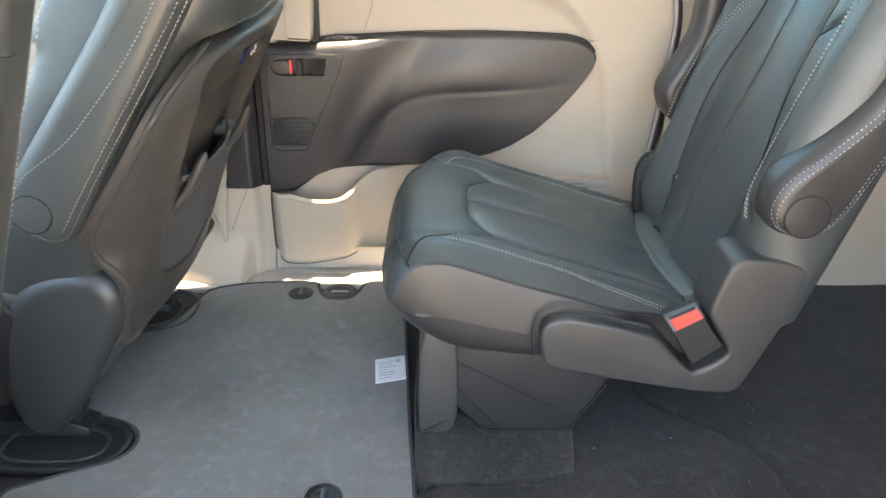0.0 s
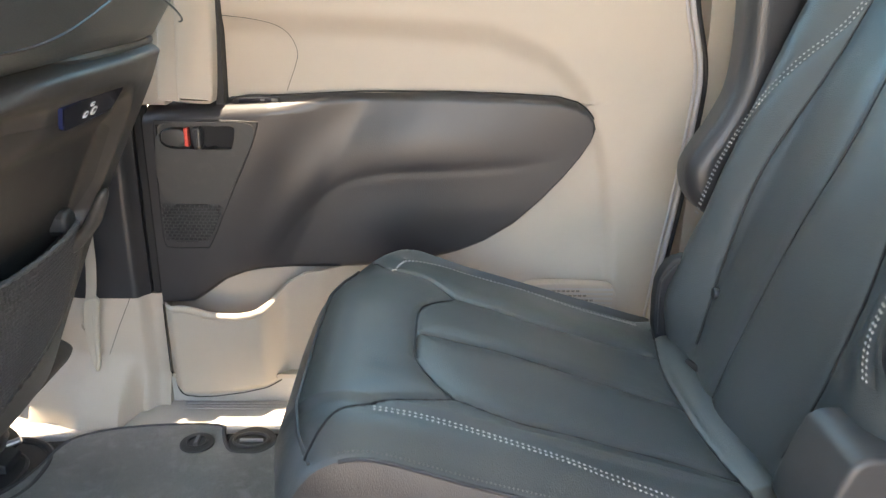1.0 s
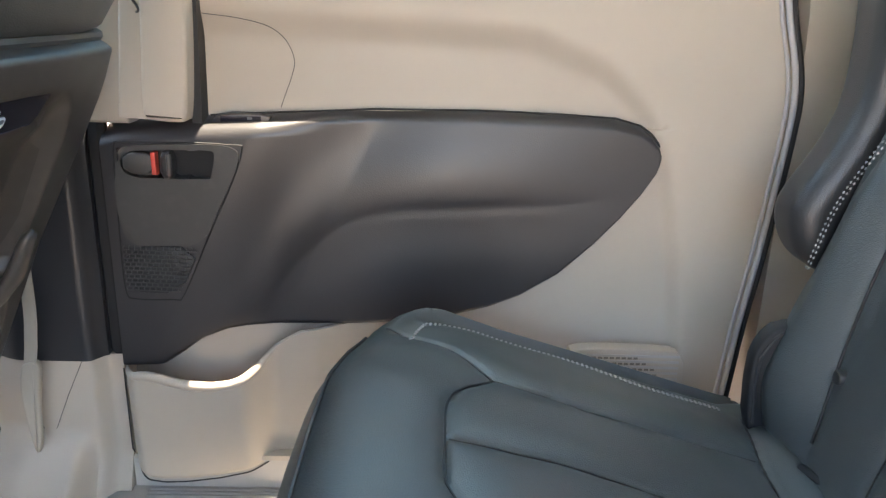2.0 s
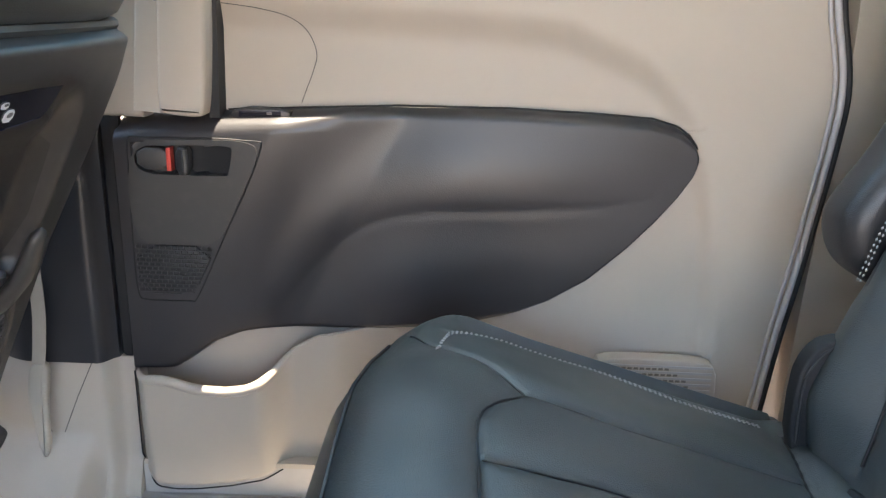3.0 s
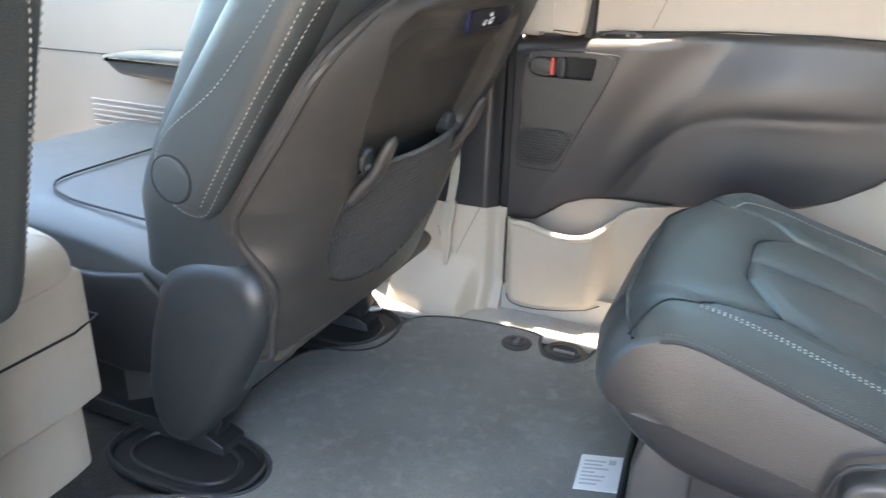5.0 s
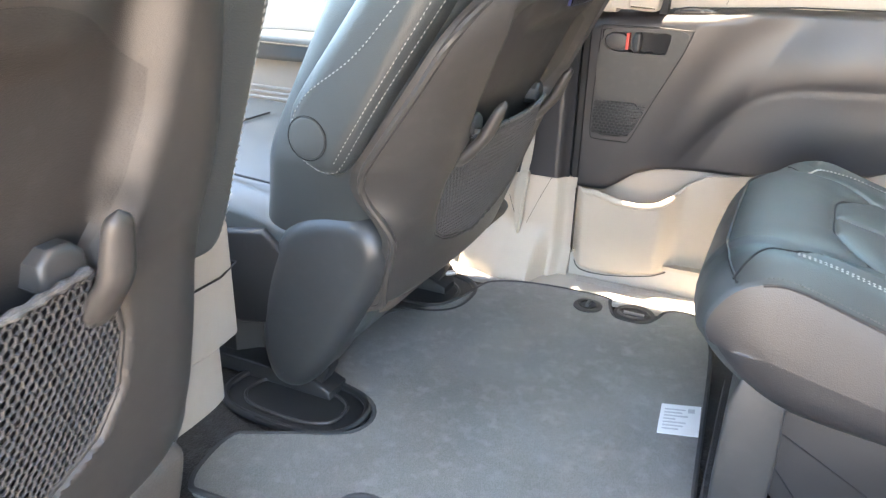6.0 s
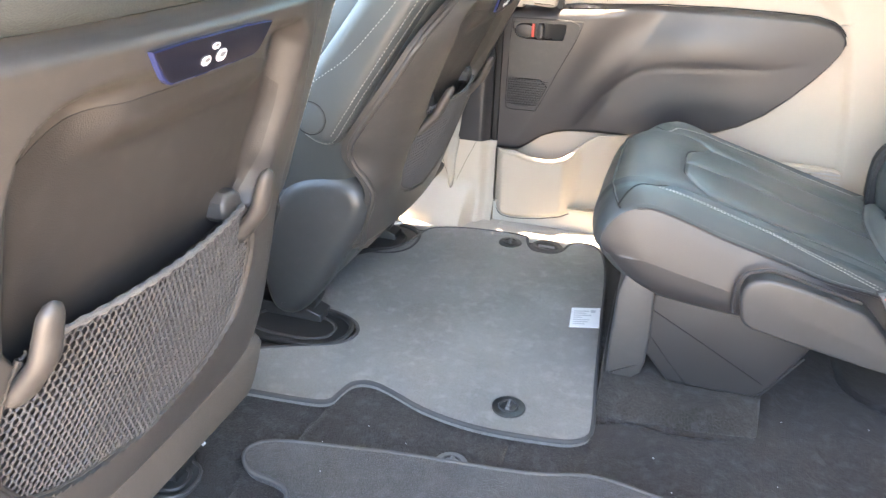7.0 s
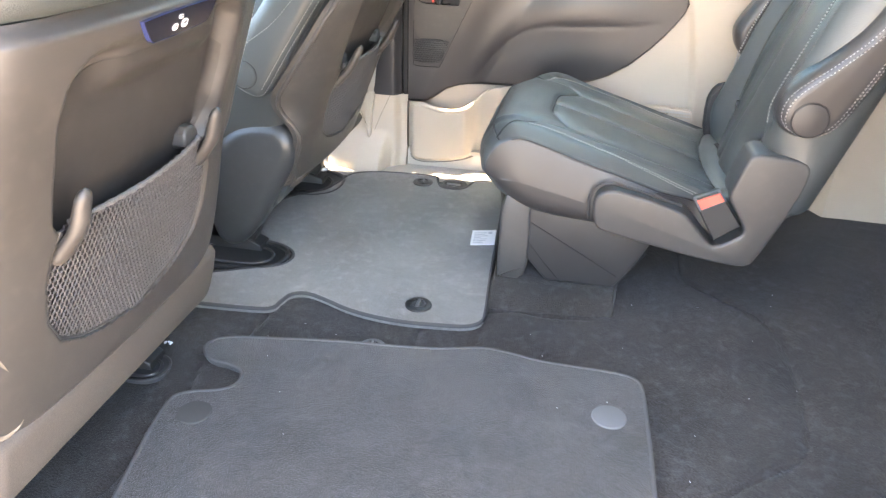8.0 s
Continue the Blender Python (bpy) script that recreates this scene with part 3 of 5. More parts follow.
build("gap_seal", *tube([(-0.2305, 1.690, z) for z in np.linspace(0.0, 0.50, 40)], np.interp(np.linspace(0.0, 0.50, 40), [0, 0.19, 0.205, 0.5], [0.005, 0.005, 0.0125, 0.0125]), 8), RUBBER, pillar, "black door gap")

# lap belt hanging on the pillar
belt = thing("seat_belt", (-0.315, 1.63, 0.08), "beige lap belt end hanging on the pillar", "seat belt")


def ribbon(pts, w, th=0.0016):
    pts = np.array(pts, float)
    return slab(np.array([[(p[0] - wi / 2, p[1], p[2]), (p[0] + wi / 2, p[1] - 0.002, p[2])] for p, wi in zip(pts, np.broadcast_to(w, (len(pts),)))]), (0, th, 0))


build("webbing", *ribbon(curve([(-0.302, 1.618, 0.50), (-0.300, 1.618, 0.31), (-0.302, 1.614, 0.25), (-0.308, 1.615, 0.215)], 0.01), 0.016), WEBBING, belt)
build("anchor_sleeve", *prism("y", [(-0.316, 0.216), (-0.297, 0.220), (-0.298, 0.195), (-0.304, 0.170), (-0.309, 0.094), (-0.318, 0.090), (-0.323, 0.140), (-0.325, 0.180), (-0.321, 0.205)], 1.622, 1.612, 0.002, 0.003, k=2), WEBBING, belt, "beige plastic anchor sleeve")

# sill and the rear quarter
sill = [(-1.25, 1.60), (-0.47, 1.575), (-0.40, 1.566), (-0.34, 1.572), (-0.27, 1.590), (0.62, 1.590), (0.62, 1.72), (-1.25, 1.72)]
structure("sill_far", "beige scuffed door sill beside the floor mat", "sill", *prism("z", sill, -0.02, 0.004, 0, 0.004, k=1), BEIGE_GREY)
ribs = [tube([(x, 1.648 + 0.008 * i, 0.0045) for x in np.linspace(-0.20, 0.52, 30)], 0.0016, 5) for i in range(3)]
structure("sill_ribs", "fine ribs along the door sill", "sill", *joined(*ribs), BEIGE_GREY)
zz = np.linspace(-0.01, 0.74, 24)
P = np.array([[(x, 1.702 - 0.087 * step(0.80, 0.84, x) + 0.03 * step(1.0, 1.4, x) + 0.02 * step(0.60, 0.74, z), z) for x in np.linspace(0.612, 2.15, 60)] for z in zz])
structure("wall_far_rear", "beige moulded rear quarter trim", "wall", *slab(P, (0, 0.05, 0)), BEIGE)
structure("door_jamb", "beige jamb behind the door seal", "door jamb", *box(0.55, 0.66, 1.752, 1.775, -0.03, 0.78, 0.0), BEIGE)
structure("pillar_far_rear", "beige rear pillar by the sliding door", "pillar", *prism("y", [(0.62, 0.70), (0.92, 0.70), (0.86, 1.30), (0.60, 1.30)], 1.74, 1.70, 0, 0.01, k=1), BEIGE)

# front passenger door
front_door = thing("front_door", (-0.9, 1.70, 0.0), "beige front passenger door with a dark armrest", "door")
P = np.array([[(x, 1.690 - 0.02 * step(0.30, 0.10, z) + 0.03 * step(0.62, 0.70, z), z) for x in np.linspace(-1.48, -0.435, 50)] for z in np.linspace(0.0, 0.70, 40)])
build("panel", *slab(P, (0, 0.05, 0)), BEIGE, front_door)
build("armrest", *prism("y", [(-1.10, 0.418), (-0.52, 0.425), (-0.50, 0.400), (-0.55, 0.375), (-1.03, 0.360), (-1.085, 0.385)], 1.70, 1.615, 0, 0.012, k=2), LEATHER, front_door, "dark padded armrest")
build("armrest_seam", *stitches([(x, 1.6145, 0.402) for x in np.linspace(-1.07, -0.53, 60)]), THREAD, front_door)
build("seam", *tube([(x, 1.6892, 0.392 + 0.01 * (x + 1.48)) for x in np.linspace(-1.47, -0.46, 40)], 0.0012, 5), PLASTIC, front_door)
fg = [tube([(x, 1.678, 0.20 + 0.012 * i) for x in np.linspace(-1.21, -0.85, 12)], 0.003, 6) for i in range(9)]
build("speaker_grille", *joined(*fg), BEIGE_GREY, front_door, "beige ribbed speaker grille")


# ---- floor mats ----
def edge_line(poly, z, k=2):
    p = chaikin(poly, k)
    return [(a, b, z) for a, b in p]


FAR_MAT = [(0.110, 0.962), (0.107, 0.934), (0.085, 0.917), (0.057, 0.911), (-0.046, 0.900), (-0.136, 0.913), (-0.200, 0.942), (-0.240, 0.955), (-0.268, 0.945), (-0.276, 0.915), (-0.280, 0.884), (-0.323, 0.876), (-0.43, 0.868), (-0.445, 0.868),
           (-0.462, 0.90), (-0.470, 0.972), (-0.44, 0.985), (-0.395, 1.010), (-0.330, 1.036), (-0.314, 1.080), (-0.345, 1.125), (-0.440, 1.143), (-0.461, 1.19), (-0.463, 1.25), (-0.463, 1.350), (-0.410, 1.405), (-0.375, 1.430), (-0.358, 1.490), (-0.352, 1.535), (-0.335, 1.566), (-0.260, 1.592), (-0.119, 1.600),
           (-0.116, 1.572), (-0.100, 1.532), (-0.085, 1.522), (-0.048, 1.522), (-0.030, 1.545), (-0.018, 1.600), (0.045, 1.600), (0.070, 1.50), (0.080, 1.378), (0.096, 1.111)]
NEAR_MAT = [(-0.345, 0.752), (-0.322, 0.778), (-0.25, 0.792), (-0.124, 0.814), (-0.026, 0.823), (0.052, 0.833), (0.117, 0.857), (0.172, 0.852), (0.227, 0.839), (0.350, 0.840), (0.388, 0.830), (0.396, 0.790), (0.405, 0.566), (0.41, 0.12), (-0.24, 0.12),
            (-0.294, 0.405), (-0.334, 0.600), (-0.311, 0.627), (-0.262, 0.640), (-0.243, 0.660), (-0.247, 0.694), (-0.275, 0.708), (-0.312, 0.710), (-0.336, 0.728)]


def clip(name, x, y, z, r, mat, label, centre=True, parent=None):
    c = build(name, *disc(x, y, z, r, 0.003), mat, parent, label if parent else "")
    if centre:
        a = np.linspace(0, 2 * math.pi, 20, endpoint=False)
        build("collar", *tube([(x + r * 0.55 * math.cos(q), y + r * 0.55 * math.sin(q), z + 0.003) for q in a], 0.0022, 6, closed=True), PLASTIC_BLACK, c)
        build("catch", *box(x - r * 0.12, x + r * 0.12, y - r * 0.42, y + r * 0.42, z + 0.002, z + 0.008, 0.002), DISC, c, "small grey turn catch")
    return c


mat1 = tagged(build("floor_mat", *prism("z", FAR_MAT, -0.004, 0.008, 0, 0.003, k=2), MAT_GREY), "grey felt floor mat with a white label, laid in the footwell", "floor mat")
build("binding", *tube(edge_line(FAR_MAT, 0.0060), 0.0038, 8, closed=True), MAT_EDGE, mat1, "dark sewn binding")
for x, y in ((-0.148, 1.545), (-0.019, 0.963)):
    clip("mat_clip", x, y, 0.0078, 0.026, PLASTIC_BLACK, "round black mat clip", parent=mat1)
label_poly = [(0.027, 1.300), (0.079, 1.316), (0.085, 1.244), (0.033, 1.229)]
care = build("care_label", *prism("z", label_poly, 0.0082, 0.0094, k=0), WHITE, mat1, "white printed care label")
p0, px_, py_ = np.array((0.027, 1.300)), np.array((0.052, 0.016)), np.array((0.006, -0.071))
lines = []
for i, (a, b) in enumerate([(0.1, 0.62), (0.1, 0.55), (0.1, 0.7), (0.1, 0.4), (0.1, 0.66), (0.1, 0.6), (0.1, 0.5)]):
    s = 0.16 + i * 0.11
    q = [p0 + px_ * u + py_ * v for u, v in ((a, s), (b, s), (b, s + 0.045), (a, s + 0.045))]
    lines.append(prism("z", q, 0.0094, 0.00955, k=0))
lines.append(prism("z", [p0 + px_ * u + py_ * v for u, v in ((0.68, 0.12), (0.85, 0.12), (0.85, 0.26), (0.68, 0.26))], 0.0094, 0.00955, k=0))
build("print", *joined(*lines), INK, care, "grey printed lines")
# floor anchor seen in the notch of the mat
anchor = tagged(build("floor_anchor", *disc(-0.067, 1.556, 0.0035, 0.036, 0.004), PLASTIC_BLACK), "black oval floor anchor beside the mat", "floor anchor")
a = np.linspace(0, 2 * math.pi, 24, endpoint=False)
build("collar", *tube([(-0.068 + 0.026 * math.cos(q), 1.554 + 0.018 * math.sin(q), 0.008) for q in a], 0.003, 6, closed=True), PLASTIC, anchor)
build("bar", *tube([(-0.085, 1.552, 0.009), (-0.05, 1.552, 0.009)], 0.003, 8), METAL, anchor, "steel bar")

mat2 = tagged(build("floor_mat", *prism("z", NEAR_MAT, -0.004, 0.009, 0, 0.004, k=2), MAT_DARK), "dark pile floor mat inside the open door", "floor mat")
build("binding", *tube(edge_line(NEAR_MAT, 0.0070), 0.0038, 8, closed=True), MAT_EDGE_PALE, mat2, "greyish sewn binding")
clip("mat_disc", 0.341, 0.722, 0.0088, 0.027, DISC, "round grey rubber disc", centre=False, parent=mat2)
clip("mat_disc", -0.275, 0.582, 0.0085, 0.026, FADED, "faint dark round disc", centre=False, parent=mat2)
ca = clip("carpet_clip", -0.069, 0.826, -0.0035, 0.024, DISC, "")
tagged(ca, "round grey clip set in the black carpet", "floor clip")

# loose lint on the carpet
bits = []
for i in range(36):
    x, y = random.uniform(-0.25, 0.75), random.uniform(0.4, 1.2)
    a, l = random.uniform(0, 3.1), random.uniform(0.0006, 0.002)
    z = 0.0012 if not (x < 0.4 and y < 0.83) else 0.0105
    bits.append(tube([(x, y, z), (x + l * math.cos(a), y + l * math.sin(a), z + 0.0006)], 0.0004, 4))
tagged(build("lint", *joined(*bits), WHITE), "scattered white lint on the carpet", "lint", kind="stuff")


# ---- rear seat ----
def loft(rings, cap=True):
    rings = [np.array(r, float) for r in rings]
    n = len(rings[0])
    faces = []
    for j in range(len(rings) - 1):
        for i in range(n):
            i2 = (i + 1) % n
            faces.append((j * n + i, j * n + i2, (j + 1) * n + i2, (j + 1) * n + i))
    if cap:
        faces += [tuple(range(n)), tuple(range((len(rings) - 1) * n, len(rings) * n))]
    return np.vstack(rings), faces


def cushion(prof, y0, y1, r, ny, n, crown, bulge=False):
    """A padded block: the side outline prof (x, z) drawn from y0 to y1 with rounded flanks; crown(x, y, top) lifts its top."""
    ys = np.r_[y0 + r * (1 - np.cos(np.linspace(0, math.pi / 2, 12))), np.linspace(y0 + r, y1 - r, ny)[1:-1], y1 - r * (1 - np.cos(np.linspace(math.pi / 2, 0, 12)))]
    rings = []
    for y in ys:
        e = min(y - y0, y1 - y)
        d = r - math.sqrt(max(0.0, r * r - (r - e) ** 2)) if e < r else 0.0
        q = inset(prof, d * 0.5)
        rings.append(np.stack([q[:, 0], np.full(len(q), y), q[:, 1]], 1))
    if bulge:
        rings = [q for q in rings if q[0, 1] > y0 + 0.076]
        n = 26
        for k in range(n):
            e = 0.076 * (1 - math.cos(math.pi / 2 * (1 - (k + 1) / n)))
            cx = np.clip(prof[:, 0], 0.125, 0.490)
            cz = np.interp(cx, [0.125, 0.49], [0.242, 0.184])
            up = step(-0.018, 0.024, prof[:, 1] - cz)
            s = 1 - e / 0.076
            s2 = max(0.0, 1 - e / 0.012)
            f = np.minimum(0.97, (1 - (1 - s2 ** 1.35) ** (1 / 1.35)) * up + (1 - (1 - s ** 4.2) ** (1 / 4.2)) * (1 - up))
            z = prof[:, 1] * (1 - f) + cz * f
            z -= 0.006 * step(0.105, 0.060, e) * (prof[:, 1] > cz)
            rings.insert(0, np.stack([prof[:, 0] * (1 - f) + cx * f, np.full(len(prof), y0 + e), z], 1))
    v, f = loft(rings)
    v = crown(v)
    return (v, f) if not bulge else (v, f, len(rings))


seat = thing("captain_chair", (0.30, 1.28, 0.02), "black leather second-row seat with pale stitching", "car seat")
TOPZ = lambda x: 0.341 - 0.296 * (x - 0.134)
top = curve([(0.540, 0.221), (0.45, 0.2475), (0.35, 0.277), (0.25, 0.3065), (0.17, 0.3295), (0.128, 0.3375), (0.100, 0.334)], 0.0036)
rest = curve([(0.100, 0.334), (0.080, 0.323), (0.064, 0.300), (0.056, 0.270), (0.061, 0.238), (0.084, 0.208), (0.118, 0.184), (0.165, 0.167), (0.265, 0.157), (0.42, 0.150), (0.53, 0.146), (0.556, 0.178), (0.540, 0.221)], 0.012)
prof = np.vstack([top, rest[1:-1]])
HEX = [(0.232, 1.424), (0.203, 1.394), (0.187, 1.356), (0.184, 1.300), (0.184, 1.246), (0.203, 1.208), (0.221, 1.185)]
NEAR_STITCH = curve([(0.147, 1.139), (0.200, 1.141), (0.250, 1.139), (0.300, 1.133), (0.342, 1.127), (0.407, 1.117), (0.471, 1.108)], 0.004)
FAR_STITCH = curve([(0.152, 1.478), (0.160, 1.516), (0.180, 1.540), (0.270, 1.545), (0.363, 1.531), (0.420, 1.522), (0.500, 1.520)], 0.004)
REAR = curve([(0.516, 1.508), (0.492, 1.390), (0.487, 1.306), (0.491, 1.235), (0.503, 1.160), (0.520, 1.112)], 0.006)
seams = [HEX, [(0.187, 1.302), (0.28, 1.308), (0.37, 1.301), (0.487, 1.289)], [(0.232, 1.424), (0.346, 1.416), (0.490, 1.414)], curve([(0.221, 1.185), (0.280, 1.173), (0.350, 1.174), (0.430, 1.172), (0.500, 1.168)], 0.01),
         REAR, curve([(0.094, 1.088), (0.104, 1.112), (0.118, 1.131), (0.145, 1.147), (0.178, 1.164), (0.221, 1.185)], 0.008), curve([(0.232, 1.424), (0.190, 1.476), (0.126, 1.515)], 0.008)]


NOSE = [(1.06, 0.034), (1.085, 0.020), (1.11, 0.008), (1.15, 0.0), (1.30, 0.0), (1.40, 0.003), (1.47, 0.012), (1.54, 0.032), (1.60, 0.065)]


def crown(v):
    t = step(0.016, 0.0, np.abs(v[:, 2] - TOPZ(v[:, 0]))) * step(0.088, 0.104, v[:, 0]) * (v[:, 0] < 0.545)
    side = np.minimum(v[:, 1] - 1.045, 1.60 - v[:, 1])
    v[:, 0] += interp(v[:, 1], NOSE) * step(0.26, 0.08, v[:, 0])
    v[:, 2] -= 0.022 * step(1.36, 1.54, v[:, 1]) * step(0.24, 0.10, v[:, 0]) * step(0.20, 0.30, v[:, 2])
    v[:, 2] -= t * (0.004 + 0.012 * step(1.44, 1.55, v[:, 1]) + 0.026 * step(1.538, 1.578, v[:, 1]))
    v[:, 2] -= 0.018 * step(1.130, 1.078, v[:, 1]) * step(0.20, 0.30, v[:, 2] + 0.296 * (v[:, 0] - 0.134))
    puff = 0.004 * step(0.0, 0.10, side) * step(0.26, 0.13, side) + 0.004 * step(0.16, 0.26, side)
    puff += 0.010 * step(0.495, 0.53, v[:, 0])
    d = distance(v[:, :2], seams)
    soft = np.exp(-(d / 0.016) ** 2)
    sharp = np.exp(-(d / 0.0032) ** 2)
    v[:, 2] += t * (puff - 0.0032 * soft - 0.0042 * sharp)
    wob = np.array([noise.noise((p[0] * 14, p[1] * 14, p[2] * 14)) for p in v])
    v[:, 2] += t * 0.0016 * wob
    flank = step(1.09, 1.05, v[:, 1]) * step(0.17, 0.24, v[:, 2]) * step(0.36, 0.30, v[:, 2])
    v[:, 1] -= 0.0015 * wob * flank
    v[:, 1] += 0.030 * step(0.385, 0.470, v[:, 0]) * step(1.15, 1.06, v[:, 1])
    return v


v, f, n_rings = cushion(prof, 1.076, 1.582, 0.045, 120, 0, crown, True)
SURF = v.reshape(n_rings, -1, 3)[:, :len(top), :]
ring_n = len(v) // n_rings
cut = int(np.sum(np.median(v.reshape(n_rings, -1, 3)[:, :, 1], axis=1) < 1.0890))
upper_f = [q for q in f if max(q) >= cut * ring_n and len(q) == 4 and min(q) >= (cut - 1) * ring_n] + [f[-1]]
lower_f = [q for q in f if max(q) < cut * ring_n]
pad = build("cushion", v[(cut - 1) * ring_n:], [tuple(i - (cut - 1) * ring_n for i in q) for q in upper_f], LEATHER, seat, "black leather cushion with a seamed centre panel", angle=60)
build("side_panel", v[:cut * ring_n], lower_f, LEATHER_SIDE_TONE, pad, "side of the cushion, warm side light put into its colour", angle=70)


def top_z(x, y):
    """Height of the padded top over a place."""
    ys = np.median(SURF[:, :, 1], axis=1)
    j = int(np.clip(np.searchsorted(ys, y) - 1, 0, len(ys) - 2))
    za, zb = (np.interp(x, SURF[q, ::-1, 0], SURF[q, ::-1, 2]) for q in (j, j + 1))
    s = min(1.0, max(0.0, (y - ys[j]) / (ys[j + 1] - ys[j])))
    return float(za * (1 - s) + zb * s)


def on_top(line, lift=0.0006, dy=0.0):
    return [(x, y + dy, top_z(x, y + dy) + lift) for x, y in line]


for dy in (-0.0026, 0.0026):
    build("stitching", *stitches(on_top(NEAR_STITCH, dy=dy), 0.0036, 0.0017, 0.00105), THREAD, pad, "pale stitching")
    build("stitching", *stitches(on_top(FAR_STITCH, 0.0012, dy=dy), 0.0040, 0.0015, 0.0014), THREAD, pad, "pale stitching")
def along(k, lift):
    """A line along one of the cushion's lengthwise rows, from the nose to the shield."""
    row = SURF[k][SURF[k][:, 0] < 0.478]
    return curve(row[::4], 0.004) + np.array((0.0, 0.0, lift))


build("flank_stitching", *stitches(along(cut + 1, 0.0007), 0.0026, 0.0014, 0.0011), THREAD_DARK, pad, "grey stitching along the flank")
build("welt", *tube(along(cut - 1, 0.0004), 0.0019, 8), LEATHER_SMOOTH, pad, "black welt along the flank")
build("nose_piping", *tube([(0.0785 + float(interp(y, NOSE)), y, 0.3235 - 0.022 * float(step(1.36, 1.54, y)) - 0.016 * float(step(1.130, 1.078, y))) for y in np.linspace(1.086, 1.52, 50)], 0.0018, 6), LEATHER_SMOOTH, pad)

for line in seams:
    build("seam", *tube(on_top(curve(line, 0.005), lift=0.0002), 0.0013, 6), RUBBER, pad)

# backrest: a tall block leaning back with forward bolsters
FX = lambda z: 0.530 + 0.30 * (z - 0.25) + 0.10 * np.clip(z - 0.45, 0, 1) ** 1.5
BY, BH = 1.29, 0.235
front_a = np.linspace(-1, 1, 110)
back_lines = [curve([(0.020, 0.235), (0.024, 0.30), (0.022, 0.42), (0.010, 0.53), (0.015, 0.66), (0.03, 0.80)], 0.02), curve([(0.125, 0.25), (0.140, 0.36), (0.145, 0.48), (0.128, 0.62), (0.12, 0.80)], 0.02),
              curve([(-0.115, 0.25), (-0.118, 0.32), (-0.108, 0.42), (-0.085, 0.52), (-0.080, 0.60), (-0.082, 0.80)], 0.02), [(-0.080, 0.600), (-0.115, 0.625), (-0.145, 0.655)],
              curve([(-0.192, 0.38), (-0.177, 0.43), (-0.168, 0.50), (-0.172, 0.574), (-0.177, 0.65), (-0.182, 0.80)], 0.02),
              curve([(0.203, 0.40), (0.207, 0.46), (0.197, 0.505), (0.181, 0.55), (0.155, 0.61), (0.13, 0.66), (0.10, 0.80)], 0.02)]
rings = []
for z in np.r_[np.linspace(0.212, 0.225, 4), np.linspace(0.23, 0.72, 120), np.linspace(0.73, 0.90, 14)]:
    shrink = 0.02 * step(0.235, 0.212, z) + 0.05 * step(0.80, 0.90, z)
    h = (BH - shrink) * (1 - 0.10 * step(0.60, 0.88, z))
    a = front_a * h
    bol = -0.034 * step(0.12, 0.185, np.abs(a)) * np.where(a > 0, step(0.20, 0.30, z), step(0.30, 0.42, z)) - 0.006 * np.cos(np.clip(a / 0.12, -1, 1) * math.pi)
    x = FX(z) + bol + 0.055 * np.abs(front_a) ** 14 + shrink * 0.6
    q = np.stack([a, np.full(110, z)], 1)
    d = distance(q, back_lines)
    x += 0.0036 * np.exp(-(d / 0.018) ** 2) + 0.004 * np.exp(-(d / 0.0035) ** 2)
    x += 0.002 * np.array([noise.noise((p[0] * 12, p[1] * 12, 3)) for p in q])
    fr = np.stack([x, BY + a, np.full(110, z)], 1)
    b = np.linspace(1, -1, 26)
    bk = np.stack([FX(z) + 0.135 - 0.05 * np.abs(b) ** 10 - shrink * 0.6, BY + b * h, np.full(26, z)], 1)
    rings.append(np.vstack([fr, bk]))
back = build("backrest", *loft(rings), LEATHER, seat, "black leather backrest with padded bolsters", angle=60)


def on_back(line, off=0.0, lift=0.0016):
    out = []
    for a, z in line:
        bol = -0.034 * float(step(0.12, 0.185, abs(a + off))) * float(step(0.20, 0.30, z) if a > 0 else step(0.30, 0.42, z)) - 0.006 * math.cos(max(-1, min(1, (a + off) / 0.12)) * math.pi)
        out.append((float(FX(z)) + bol - lift + 0.0028, BY + a + off, z))
    return out


for k in (4, 5):
    line = curve(back_lines[k], 0.004)
    for off in (-0.004, 0.004):
        build("stitching", *stitches(on_back(line, off * 0.7), 0.0040, 0.0018, 0.0011), THREAD, back, "pale double stitching")
for k in (0, 1, 2, 3):
    build("seam", *tube(on_back(curve(back_lines[k], 0.006), lift=-0.0034), 0.0014, 6), RUBBER, back)
build("flank_stitching", *stitches([(float(FX(z)) - 0.022, BY - 0.206, z) for z in np.linspace(0.40, 0.78, 90)], 0.004, 0.0022, 0.0012), THREAD_DARK, back, "grey stitching")
for a, z in ((0.126, 0.320),):
    yb, xb = BY + a, on_back([(a, z)])[0][0]
    build("stud", *prism("x", [(yb + 0.007 * math.cos(q), z + 0.008 * math.sin(q)) for q in np.linspace(0, 2 * math.pi, 14, endpoint=False)], xb + 0.006, xb - 0.0045, 0, 0.002, k=0), PLASTIC_BLACK, back, "small black stud")


